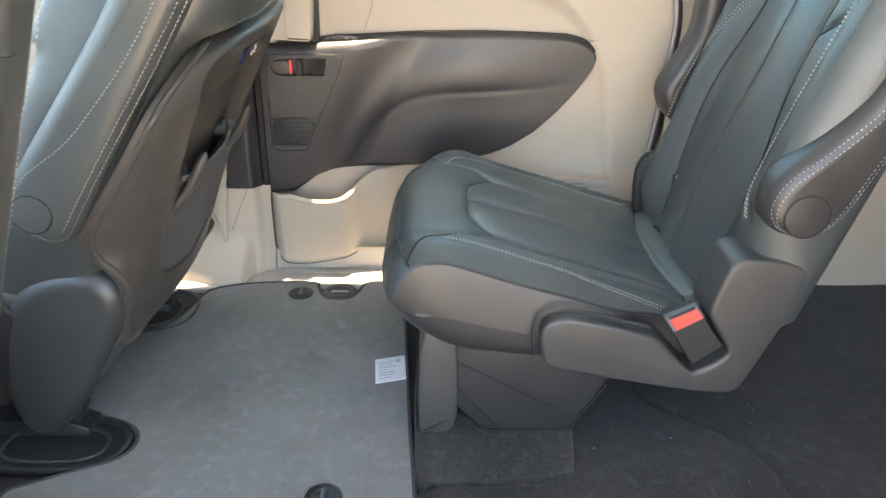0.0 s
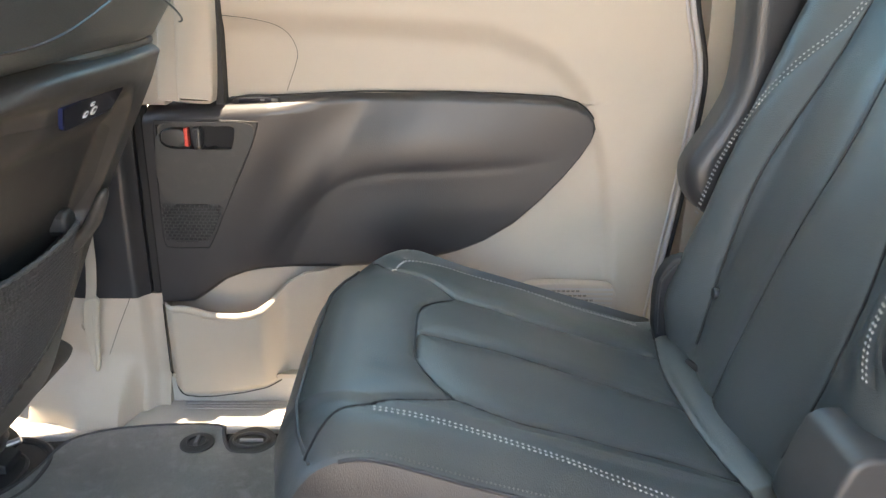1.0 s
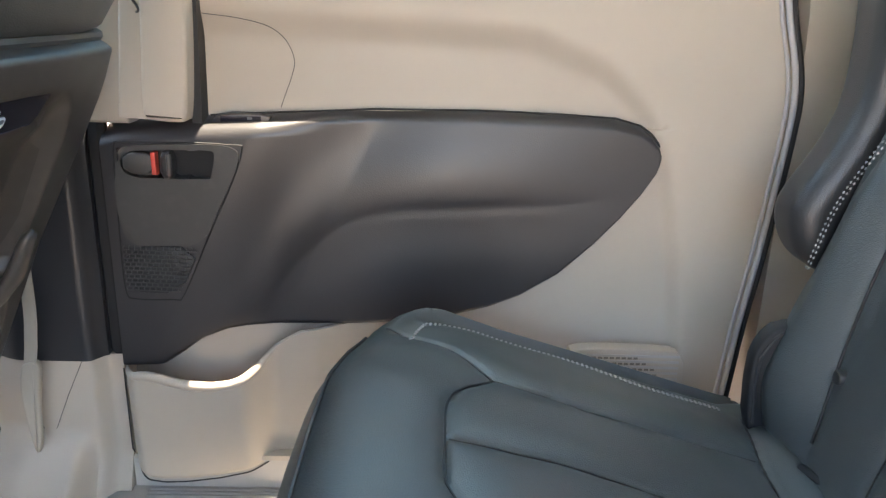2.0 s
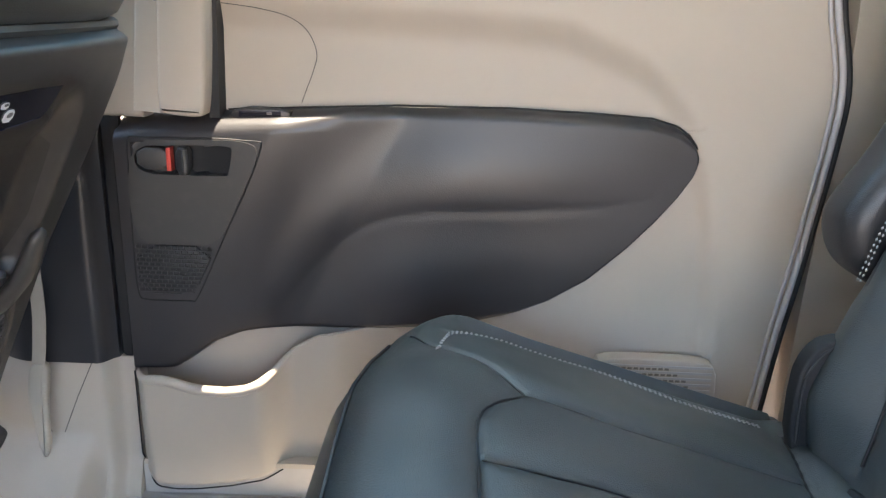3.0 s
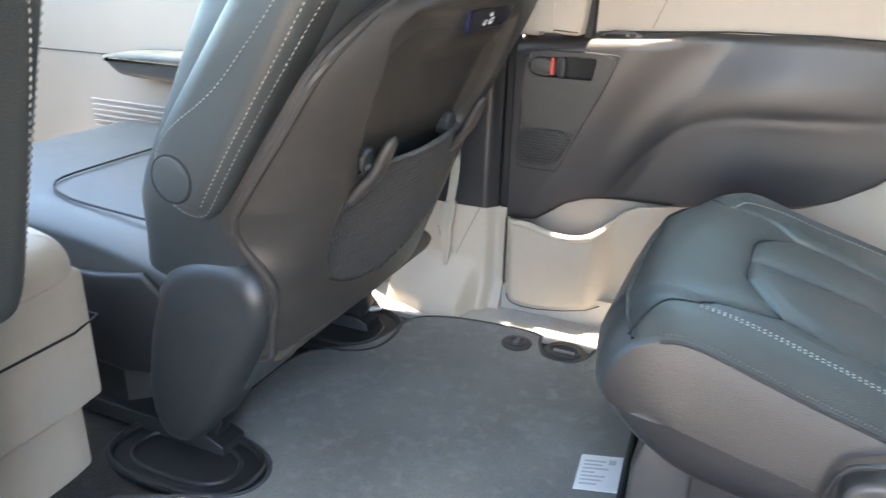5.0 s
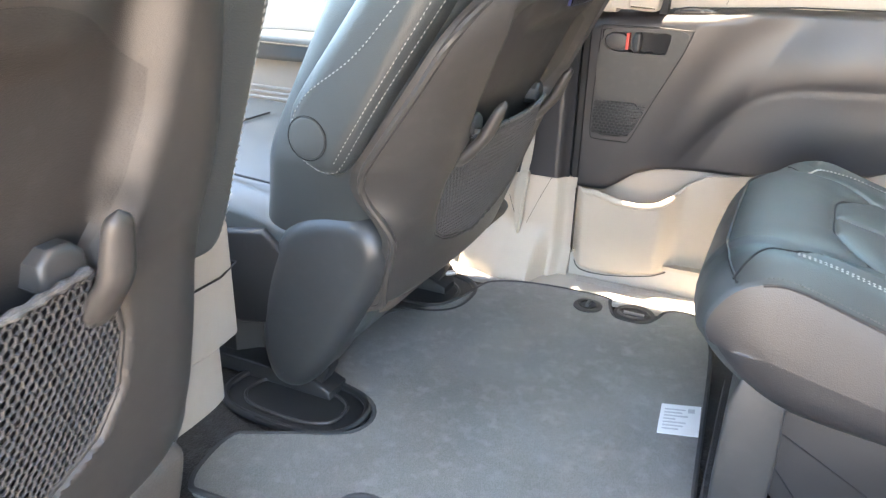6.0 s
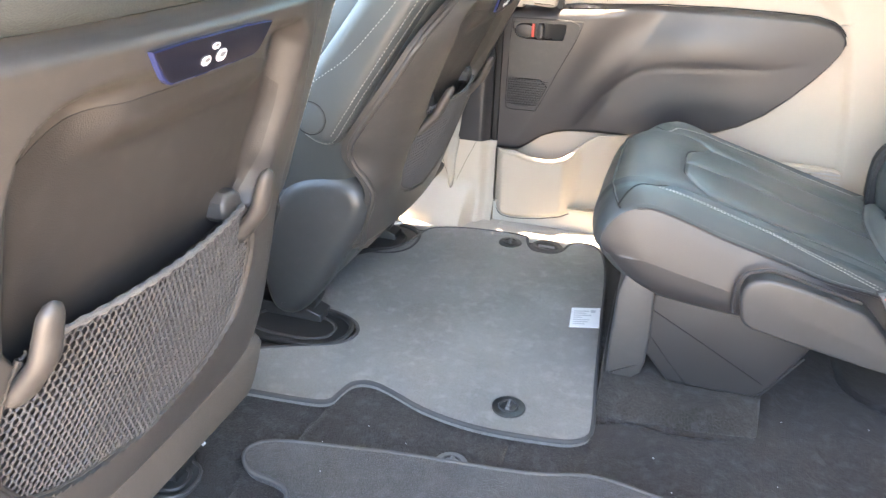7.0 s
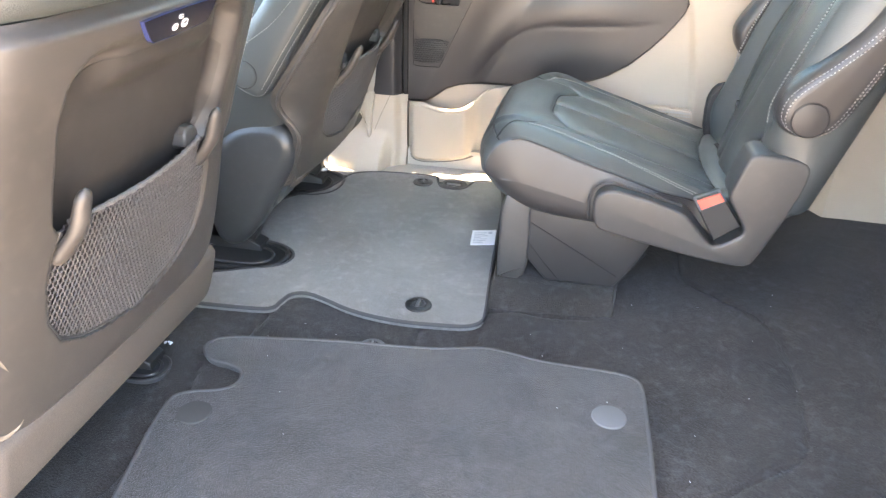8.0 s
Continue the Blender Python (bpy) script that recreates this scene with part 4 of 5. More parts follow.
def armrest(outline, y_out, y_in, cap, cap_r, rows, parent, mat=LEATHER):
    """A folded-up padded armrest; outline in (x, z); the pivot cap sits on its outer face."""
    r = 0.024
    arm = build("armrest", *prism("y", outline, y_in, y_out, 0.018, r, k=3, steps=9), mat, parent, "padded black leather armrest, folded up")
    n = [(cap[0] + cap_r * math.cos(q), cap[1] + cap_r * math.sin(q)) for q in np.linspace(0, 2 * math.pi, 32, endpoint=False)]
    s = -1 if y_out < y_in else 1
    c = build("pivot_cap", *prism("y", n, y_out - s * 0.002, y_out + s * 0.0016, 0, 0.0014, k=0), mat, arm, "round pivot cap")
    build("cap_groove", *tube([(cap[0] + (cap_r + 0.0012) * math.cos(q), y_out + s * 0.0001, cap[1] + (cap_r + 0.0012) * math.sin(q)) for q in np.linspace(0, 2 * math.pi, 40, endpoint=False)], 0.0009, 6, closed=True), RUBBER, c)
    rim = chaikin(outline, 3)
    rim = np.vstack([rim, rim[:1]])
    for row in rows:
        line = curve(row, 0.004)
        gap = np.minimum(distance(line, [rim]), r)
        fall = r - np.sqrt(np.maximum(0.0, r * r - (r - gap) ** 2))
        build("stitching", *stitches([(x, y_out - s * (f - 0.0006), z) for (x, z), f in zip(line, fall)], 0.0044, 0.0016, 0.0009), THREAD, arm, "pale stitching")
    return arm


ARM2 = [(0.551, 0.440), (0.549, 0.400), (0.572, 0.378), (0.614, 0.371), (0.650, 0.393), (0.678, 0.452), (0.770, 0.660), (0.80, 0.74), (0.77, 0.78), (0.72, 0.74), (0.665, 0.572), (0.618, 0.512), (0.572, 0.468)]
front_row = [(0.566, 0.392), (0.557, 0.408), (0.558, 0.430), (0.573, 0.456), (0.620, 0.500), (0.670, 0.560), (0.71, 0.66), (0.74, 0.74)]
low_row = [(0.566, 0.392), (0.588, 0.381), (0.612, 0.380), (0.640, 0.398), (0.668, 0.455), (0.72, 0.580), (0.78, 0.72)]
# both armrests take the darker side tone in place of dimmer light
armrest(ARM2, 1.033, 1.097, (0.599, 0.4085), 0.0275, [front_row, [(x + 0.006, z - 0.004) for x, z in front_row], low_row, [(x - 0.005, z + 0.004) for x, z in low_row[2:]]], seat, LEATHER_SIDE_TONE)
build("far_armrest", *prism("y", [(x - 0.014 - 0.42 * (z - 0.44), z + 0.004) for x, z in ARM2], 1.580, 1.512, 0.020, 0.022, k=3, steps=8), LEATHER_SIDE_TONE, seat, "folded armrest in warm black vinyl")

# plastic side shield with the buckle in its notch
SHIELD = [(0.283, 0.195), (0.281, 0.222), (0.290, 0.238), (0.308, 0.2445), (0.325, 0.245), (0.372, 0.236), (0.433, 0.219), (0.447, 0.211), (0.461, 0.197), (0.491, 0.164), (0.503, 0.157), (0.541, 0.182), (0.546, 0.194), (0.541, 0.205), (0.512, 0.248), (0.509, 0.262), (0.526, 0.325), (0.533, 0.334), (0.546, 0.338),
          (0.606, 0.334), (0.624, 0.327), (0.630, 0.309), (0.620, 0.256), (0.577, 0.140), (0.568, 0.128), (0.553, 0.122), (0.486, 0.128), (0.388, 0.146), (0.31, 0.161), (0.290, 0.170)]
shield = build("side_shield", *prism("y", SHIELD, 1.130, 1.053, 0.002, 0.006, k=1, steps=5), PLASTIC, seat, "charcoal plastic side shield", angle=50)
build("shield_gap", *tube([(x, 1.066, z) for x, z in curve([(0.277, 0.180), (0.274, 0.200), (0.274, 0.222), (0.283, 0.243), (0.305, 0.252), (0.326, 0.2525), (0.435, 0.226)], 0.006)], 0.0028, 8), LEATHER_SMOOTH, shield, "piped leather edge")
def slanted(a, b, c, d, thick, r=0.0):
    """A bar with the front corners a, b, c, d in space and a thickness away from the open door."""
    p = [Vector(q) for q in (a, b, c, d)]
    n = (p[1] - p[0]).cross(p[3] - p[0]).normalized()
    if n.y < 0:
        n = -n
    mid = sum(p, Vector()) / 4
    inner = [q + (mid - q).normalized() * r for q in p]
    verts = [tuple(q) for q in inner] + [tuple(q + n * r) for q in p] + [tuple(q + n * thick) for q in p]
    faces = [(0, 1, 2, 3), (8, 9, 10, 11)] + [(i + k, (i + 1) % 4 + k, (i + 1) % 4 + k + 4, i + k + 4) for k in (0, 4) for i in range(4)]
    return verts, faces


TL, TR, BR, BL = (Vector(q) for q in ((0.453, 1.066, 0.239), (0.494, 1.066, 0.260), (0.541, 1.058, 0.201), (0.500, 1.058, 0.167)))
mix = lambda u, v: (TL * (1 - u) + TR * u) * (1 - v) + (BL * (1 - u) + BR * u) * v
buckle = build("belt_buckle", *slanted(TL, TR, BR, BL, 0.024, 0.004), RUBBER, seat, "black belt buckle", angle=20)
off = Vector((0, -0.0022, 0.0022))
build("buckle_head", *slanted(mix(0, 0) + off, mix(1, 0) + off, mix(1, 0.30) + off, mix(0, 0.30) + off, 0.012, 0.002), DISC, buckle, "grey buckle head", angle=20)
build("release_button", *slanted(mix(0.07, 0.07) + off * 1.8, mix(0.93, 0.07) + off * 1.8, mix(0.93, 0.29) + off * 1.8, mix(0.07, 0.29) + off * 1.8, 0.010, 0.0015), RED, buckle, "red release button", angle=20)
build("tongue_slot", *slanted(mix(0.10, 0.015) + off * 1.5, mix(0.90, 0.015) + off * 1.5, mix(0.90, 0.05) + off * 1.5, mix(0.10, 0.05) + off * 1.5, 0.006, 0.0005), RUBBER, buckle, "dark slot", angle=20)

# seat foot under the cushion, wrapped in seamed vinyl
foot = build("foot_cover", *prism("y", [(0.160, 0.215), (0.165, 0.022), (0.336, 0.021), (0.345, 0.028), (0.392, 0.108), (0.41, 0.17), (0.35, 0.21)], 1.50, 1.094, 0.004, 0.006, k=1), LEATHER_SMOOTH, seat, "seamed black vinyl foot cover")
build("foot_post", *prism("y", [(0.112, 0.22), (0.110, 0.022), (0.118, 0.018), (0.162, 0.020), (0.172, 0.06), (0.166, 0.22)], 1.48, 1.088, 0.003, 0.005, k=1), PLASTIC, seat, "charcoal plastic front post")
for line in ([(0.161, 0.112), (0.20, 0.064), (0.238, 0.022)], [(0.161, 0.150), (0.25, 0.102), (0.344, 0.050)], [(0.345, 0.030), (0.368, 0.068), (0.392, 0.108)]):
    build("seam", *tube([(x, 1.0938, z) for x, z in line], 0.0012, 6), RUBBER, foot)
build("far_bracket", *prism("y", [(0.508, 0.225), (0.503, 0.30), (0.511, 0.328), (0.527, 0.344), (0.565, 0.345), (0.575, 0.24), (0.53, 0.205)], 1.500, 1.480, 0.003, 0.003, k=1), RUBBER, seat, "black hinge bracket")
build("bracket_piping", *tube([(x, 1.479, z) for x, z in curve([(0.514, 0.232), (0.510, 0.298), (0.517, 0.322), (0.531, 0.336), (0.560, 0.338)], 0.006)], 0.0016, 6), LEATHER_SMOOTH, seat)
build("latch_strap", *tube(curve([(0.528, 1.40, 0.232), (0.535, 1.36, 0.236), (0.545, 1.30, 0.232)], 0.01), 0.005, 6), RUBBER, seat, "dark latch strap in the crease")


# ---- front seats ----
def front_seat(cy, m, label, x0, lean_low, lean_high, drop, low_w, arm_u, arm_shift, arm_lean, arm_rise, inner, cover_u):
    """A front seat seen from behind; its inner side with the armrest is u < 0, and y = cy + m * u."""
    shell_x = lambda z: x0 + lean_low * (z - 0.45) + (lean_high - lean_low) * np.clip(z - 0.45, 0, 1)
    low = lambda v: np.array(v, float) - np.array((0.0, 0.0, drop))
    Yu = lambda u: cy + m * np.asarray(u, float)
    s = thing("front_seat", (-0.55, cy, 0.0), label, "car seat", "front seats")
    # hard back shell with a sunken panel
    nu, nv = 150, 140
    rise = 0.005 if m > 0 else 0.0
    outer = lambda z: 1.0 + (0.10 * step(0.48, 0.63, z) if m > 0 else 0.0)
    narrow = lambda z: inner * (1 - (0.42 * step(0.54, 0.690, z) ** 1.5 + 0.34 * np.clip((z - 0.618) / 0.042, 0, 1) ** 2.2 if m > 0 else 0.0))
    P = np.zeros((nv, nu, 3))

    smooth_h = lambda z: float(np.mean([interp(z + q, [(0.205, low_w - 0.035), (0.225, low_w - 0.012), (0.27, low_w), (0.36, (low_w + 0.262) / 2), (0.42, 0.258), (0.467, 0.268), (0.523, 0.266), (0.58, 0.254), (0.63 + rise, 0.242), (0.655 + rise, 0.222)]) for q in np.linspace(-0.03, 0.03, 9)]))

    # the inner edge wraps forward and is drawn in an S
    front_edge = lambda z: interp(z, [(0.150, -0.322), (0.195, -0.312), (0.235, -0.303), (0.262, -0.288), (0.290, -0.289), (0.310, -0.305), (0.332, -0.321), (0.360, -0.317), (0.408, -0.285), (0.450, -0.255), (0.490, -0.228), (0.530, -0.203), (0.570, -0.176), (0.620, -0.150)])
    soft_edge = lambda z: float(np.mean([front_edge(z - drop + q) for q in np.linspace(-0.018, 0.018, 9)]))
    side_u = lambda z: float(interp(z, [(0.20, 0.198), (0.27, 0.215), (0.36, 0.238), (0.42, 0.257), (0.60, 0.250), (0.68, 0.24)]))
    reach_u = lambda z: side_u(z) * narrow(z) / inner if m > 0 else smooth_h(z) * inner
    fold = lambda z: max(0.004, float(shell_x(z)) - 0.014 - soft_edge(z)) if m > 0 else 0.034
    wrap = lambda u, z: fold(z) * np.clip(-np.asarray(u, float) / reach_u(z), 0, 1) ** (7 if m > 0 else 12)

    def sunk(u, z):
        low_part = [(0.266, 0.0), (0.274, 0.024), (0.281, 0.070), (0.293, 0.110), (0.312, 0.144), (0.345, 0.162), (0.39, 0.165), (0.42, 0.158), (0.445, 0.148)]
        hw = np.where(np.asarray(u) > 0, interp(z, low_part + [(0.458, 0.158), (0.50, 0.164), (0.60, 0.164)]), interp(z, low_part + [(0.458, 0.158), (0.48, 0.170), (0.54, 0.186), (0.60, 0.192)]))
        top = interp(u, [(-0.20, 0.600), (-0.16, 0.628), (-0.12, 0.634), (0.05, 0.626), (0.10, 0.623), (0.125, 0.617), (0.14, 0.608), (0.15, 0.598), (0.164, 0.56)])
        inside = step(0.0, interp(z, [(0.44, 0.012), (0.50, 0.032)]), hw - np.abs(u)) * step(0.0, 0.018, top - z) * step(0.268, 0.282, z)
        brow = step(0.560, 0.590, z) * step(-0.10, -0.055, m * u) * step(0.165, 0.11, m * u)
        return (0.016 * brow - 0.026) * inside

    for i, z in enumerate(np.linspace(0.205, 0.655 + rise, nv)):
        h = smooth_h(z)
        w = np.linspace(-1, 1, nu)
        u = np.where(w < 0, w * reach_u(z), w * h * outer(z))
        x = shell_x(z) + sunk(u, z) - wrap(u, z) - 0.034 * np.clip(w, 0, 1) ** 12 - 0.014 * w ** 2
        x -= 0.035 * step(0.235, 0.205, z) ** 2 + 0.02 * step(0.64 + rise, 0.655 + rise, z)
        P[i] = np.stack([x, Yu(u), np.full(nu, z)], 1)
    shell = build("back_shell", *slab(P - np.array((0, 0, drop)), (-0.012, 0, 0)), SHELL, s, "charcoal plastic back shell with a sunken panel", angle=60)
    if m > 0:
        line = np.vstack([P[::2, 0], P[-1, 1::3]]) - np.array((0.0, 0.0, drop))
        build("shell_rim", *tube(chaikin(line, 1, closed=False) + np.array((0.001, 0.003, -0.001)), 0.0052, 8), SHELL, shell, "rolled rim of the back shell")
    rim = lambda w: 0.602 - 0.040 * np.clip((abs(w) - 0.5) / 0.5, 0, 1) ** 2
    # thin sheet over the recess, coloured darker to stand for its shade
    Q = np.zeros((60, 60, 3))
    for i, q in enumerate(np.linspace(0, 1, 60)):
        for j, w in enumerate(np.linspace(-1, 1, 60)):
            z = 0.425 + (rim(w) - 0.425) * q
            u = w * interp(z, [(0.42, 0.138), (0.458, 0.145), (0.50, 0.150), (0.60, 0.146)] if w > 0 else [(0.42, 0.138), (0.458, 0.145), (0.48, 0.155), (0.54, 0.170), (0.60, 0.174)])
            Q[i, j] = (float(shell_x(z) + sunk(u, z)) + 0.0006 - float(wrap(u, z)) - 0.014 * (u / (reach_u(z) if u < 0 else 0.264)) ** 2, float(Yu(u)), z - drop)
    build("back_panel", *slab(Q, (-0.001, 0, 0)), PANEL, shell, "darker sunken vinyl panel")
    # badge: dark glossy strip with pale seat signs
    bx = lambda z: float(shell_x(z)) - (0.0075 if m > 0 else -0.0015)
    quad = [(-0.044, 0.618), (0.100, 0.618), (0.0975, 0.6125), (0.0875, 0.5970), (0.0810, 0.5942), (-0.0175, 0.5922), (-0.0260, 0.5950), (-0.0405, 0.6125)]

    bu, bz = (0.0, 0.0) if m > 0 else (-0.016, 0.018)

    def tilted(poly, lift, k=0, thick=0.004):
        q = chaikin(poly, k) if k else np.array(poly, float)
        n = len(q)
        a = [(bx(z + bz) + lift, cy + u + bu, z + bz - drop) for u, z in q]
        b = [(bx(z + bz) + lift - thick, cy + u + bu, z + bz - drop) for u, z in q]
        return a + b, [tuple(range(n)), tuple(range(n, 2 * n))] + [(i, (i + 1) % n, n + (i + 1) % n, n + i) for i in range(n)]

    badge = build("badge", *tilted([(-0.0455, 0.6188), (0.1012, 0.6188), (0.0990, 0.6130), (0.0890, 0.5965), (0.0820, 0.5930), (-0.0180, 0.5908), (-0.0270, 0.5940), (-0.0420, 0.6130)], 0.002, k=1), BLUE_EDGE, shell, "bluish rim of the badge")
    build("badge_face", *tilted(quad, 0.0032, k=1), PLASTIC_GLOSS, badge, "dark glossy badge")
    for sq in ([(0.027, 0.598), (0.038, 0.598), (0.039, 0.6065), (0.028, 0.6065)], [(0.009, 0.598), (0.0185, 0.598), (0.0195, 0.6045), (0.0105, 0.6045)], [(0.020, 0.608), (0.028, 0.608), (0.028, 0.6125), (0.020, 0.6125)]):
        sign = build("seat_sign", *tilted(sq, 0.0042, k=1, thick=0.001), WHITE, badge, "small white sign")
        mid = np.mean(sq, axis=0)
        build("figure", *tilted([tuple(mid + (np.array(q) - mid) * (0.62, 0.40) + (0.0004, 0.0006)) for q in sq], 0.0044, k=1, thick=0.0008), DISC, sign)
    # net pocket: knotted cords over an open bag
    half = lambda z: interp(z, [(0.268, 0.012), (0.276, 0.034), (0.283, 0.070), (0.294, 0.108), (0.313, 0.140), (0.345, 0.158), (0.39, 0.161), (0.42, 0.152), (0.450, 0.136)])

    def net_p(u, z):
        w = max(half(z), 0.02)
        return (float(shell_x(z)) - 0.006 - float(wrap(u, z)) - 0.014 * (u / 0.265) ** 2 + (0.004 + 0.008 * step(0.28, 0.44, z)) * (1 - min(1.0, (u / w) ** 2)), float(Yu(u)), z - 0.002 * (1 - (u / 0.14) ** 2) * step(0.40, 0.45, z))

    cords, cell, tall = [], 0.0064, 1.2
    reach = cell / math.sqrt(3)
    for j in range(0, 30):
        for i in range(-27, 28):
            cu, cz = (i + 0.5 * (j % 2)) * cell, 0.268 + j * cell * 0.866 * tall
            for k in (0, 1, 2):
                ends = [(cu + reach * math.cos(radians(60 * q + 30)), cz + tall * reach * math.sin(radians(60 * q + 30))) for q in (k - 1, k)]
                if any(abs(u) < half(z) and 0.270 < z < 0.449 for u, z in ends):
                    cords.append([net_p(max(-half(z), min(half(z), u)), min(0.449, max(0.270, z))) for u, z in ends])
    v, f = joined(*[tube(r, 0.0011, 5) for r in cords])
    pocket = build("net_pocket", low(v), f, NET, s, "grey cord net pocket")
    # added black sheet gives the shaded depth behind the cords
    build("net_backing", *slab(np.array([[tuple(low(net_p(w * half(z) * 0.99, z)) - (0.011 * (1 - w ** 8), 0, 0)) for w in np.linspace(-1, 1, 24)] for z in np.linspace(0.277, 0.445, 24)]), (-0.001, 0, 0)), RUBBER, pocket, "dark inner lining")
    hem = np.array([net_p(u, 0.450) for u in np.linspace(-0.130, 0.130, 90)])
    build("hem", *tube(low(hem) + np.array((0.001, 0, 0.001)), 0.0029 + 0.0007 * np.sin(np.arange(90) * 1.1), 8), HEM, pocket, "gathered pale elastic hem")
    edge = [net_p(sgn * half(z), z) for sgn, zs in ((-1, np.linspace(0.444, 0.269, 50)), (1, np.linspace(0.269, 0.444, 50))) for z in zs]
    build("net_rim", *tube(low(edge), 0.0026, 8), SHELL, pocket, "charcoal rim")
    for sgn in (-1, 1):
        u = 0.139 * sgn
        base = float(shell_x(0.44))
        yc = float(Yu(u))
        rings = []
        for q in np.linspace(0, 1, 22):
            z = 0.408 + 0.084 * q
            w = 0.0145 * (1 - 0.36 * q) * math.sqrt(max(0.02, 1 - max(0.0, (q - 0.86) / 0.14) ** 2)) * math.sqrt(min(1.0, 0.25 + q / 0.12))
            d = (0.012 - 0.005 * q) * math.sqrt(max(0.02, 1 - max(0.0, (q - 0.86) / 0.14) ** 2)) * math.sqrt(min(1.0, 0.2 + q / 0.15))
            cx = float(shell_x(z)) - 0.010 + 0.020 * float(step(0.0, 0.55, q)) - 0.002 * q
            rings.append([(cx + d * math.cos(a), yc - m * sgn * 0.006 * q + w * math.sin(a), z - drop) for a in np.linspace(0, 2 * math.pi, 16, endpoint=False)])
        build("hook", *loft(rings), SHELL, s, "blunt charcoal bag hook")
        yb = float(Yu(u - 0.022 * sgn))
        if m < 0 and sgn > 0:
            continue
        build("hook_base", *prism("x", [(yb - 0.017, 0.440 - drop), (yb + 0.017, 0.440 - drop), (yb + 0.015, 0.470 - drop), (yb - 0.015, 0.470 - drop)], base - 0.04, base - 0.006, 0, 0.005, k=1), PLASTIC, s, "charcoal hook base")
    # leather body in front of the shell, padded top above it
    rings = []
    for z in np.r_[np.linspace(0.20, 0.70, 50), np.linspace(0.71, 0.95, 16)]:
        h = interp(z, [(0.20, low_w - 0.012), (0.27, low_w + 0.002), (0.36, (low_w + 0.262) / 2), (0.42, 0.256), (0.60, 0.246), (0.80, 0.215), (0.95, 0.15)])
        over = step(0.638 + rise, 0.664 + rise, z)
        a = np.linspace(0, 2 * math.pi, 72, endpoint=False)
        cu, su = np.cos(a), np.sin(a)
        ex = np.sign(cu) * np.abs(cu) ** 0.35
        ey = np.sign(su) * np.abs(su) ** 0.45
        back_x = shell_x(z) - 0.056 + over * (0.049 + 0.012 * np.sin(np.clip((z - 0.66) / 0.2, 0, 1) * math.pi))
        front_x = shell_x(z) - 0.228 + 0.02 * step(0.85, 0.95, z)
        u = ey * h * np.where(ey > 0, outer(z), 1.0)
        x = (back_x + front_x) / 2 + ex * (back_x - front_x) / 2
        x = x - 0.014 * step(0.13, 0.2, np.abs(u)) * (ex < 0) - 0.03 * over * (np.abs(u) / 0.24) ** 4
        rings.append(np.stack([x, Yu(u), np.full(72, z - drop)], 1))
    body = build("backrest", *loft(rings), LEATHER, s, "black leather backrest")
    build("top_seam", *tube([(float(shell_x(0.70)) + 0.016 - 0.03 * (abs(w) ** 4), float(Yu(w * 0.21)), 0.70 - drop + 0.02 * math.cos(w * 3)) for w in np.linspace(-0.98, 0.98, 40)], 0.0012, 5), LEATHER_SMOOTH, body)
    fx, fz = float(shell_x(0.22)), 0.215 - drop
    flap = [(fx - 0.002, fz + 0.022), (fx - 0.008, fz - 0.012), (fx - 0.026, fz - 0.074), (fx - 0.046, fz - 0.086), (fx - 0.12, fz - 0.06), (fx - 0.14, fz + 0.01), (fx - 0.06, fz + 0.035)]
    if m > 0:
        flap = [(fx - 0.006, fz + 0.02), (fx - 0.016, fz - 0.004), (fx - 0.045, fz - 0.030), (fx - 0.12, fz - 0.035), (fx - 0.14, fz + 0.03), (fx - 0.06, fz + 0.04)]
    build("lower_flap", *prism("y", flap, *sorted((float(Yu(-(low_w - 0.035))), float(Yu(0.235)))), 0.012, 0.012, k=2), FLAP, s, "dull brown fabric flap under the backrest")
    if m < 0:
        for a, b in (((-0.030, 0.565), (-0.024, 0.520)), ((-0.012, 0.500), (-0.011, 0.488)), ((0.055, 0.545), (0.050, 0.538))):
            line = [(a[0] * (1 - q) + b[0] * q, a[1] * (1 - q) + b[1] * q) for q in np.linspace(0, 1, 8)]
            build("scratch", *tube([(float(shell_x(z) + sunk(u, z)) + 0.0012 - 0.014 * (u / 0.264) ** 2, float(Yu(u)), z) for u, z in line], [0.0001, 0.0002, 0.00025, 0.0002, 0.00025, 0.0002, 0.0001, 0.0001], 5), THREAD_DARK, shell, "thin pale scratch")
        guide = curve([(0.228, 0.335), (0.218, 0.318), (0.208, 0.291), (0.198, 0.255), (0.194, 0.235), (0.204, 0.222), (0.224, 0.224), (0.236, 0.25), (0.238, 0.31), (0.228, 0.335)], 0.006)
        build("belt_guide", *tube([(float(shell_x(z)) - 0.006 - 0.030 * (u / 0.27) ** 8, float(Yu(u)), z) for u, z in guide], 0.0034, 8), DULL_BEIGE, s, "dull beige rim of a belt guide")
    # cushion
    prof_c = chaikin([(-0.40, 0.285), (-0.90, 0.318), (-0.97, 0.300), (-0.98, 0.23), (-0.90, 0.19), (-0.40, 0.17)], 3)
    y0, y1 = sorted((float(Yu(-0.225)), float(Yu(0.24))))
    cush = build("cushion", *cushion(prof_c, y0, y1, 0.05, 20, 0, lambda v: v), LEATHER, s, "black leather cushion")
    build("seam", *tube([(x, float(Yu(u)), 0.2885 - (x + 0.4) * 0.066 - 0.004 * float(step(-0.84, -0.93, x))) for x, u in curve([(-0.44, -0.165), (-0.62, -0.172), (-0.68, -0.165), (-0.715, -0.145), (-0.732, -0.11), (-0.736, 0.0), (-0.736, 0.12)], 0.02)], 0.0018, 6), RUBBER, cush)
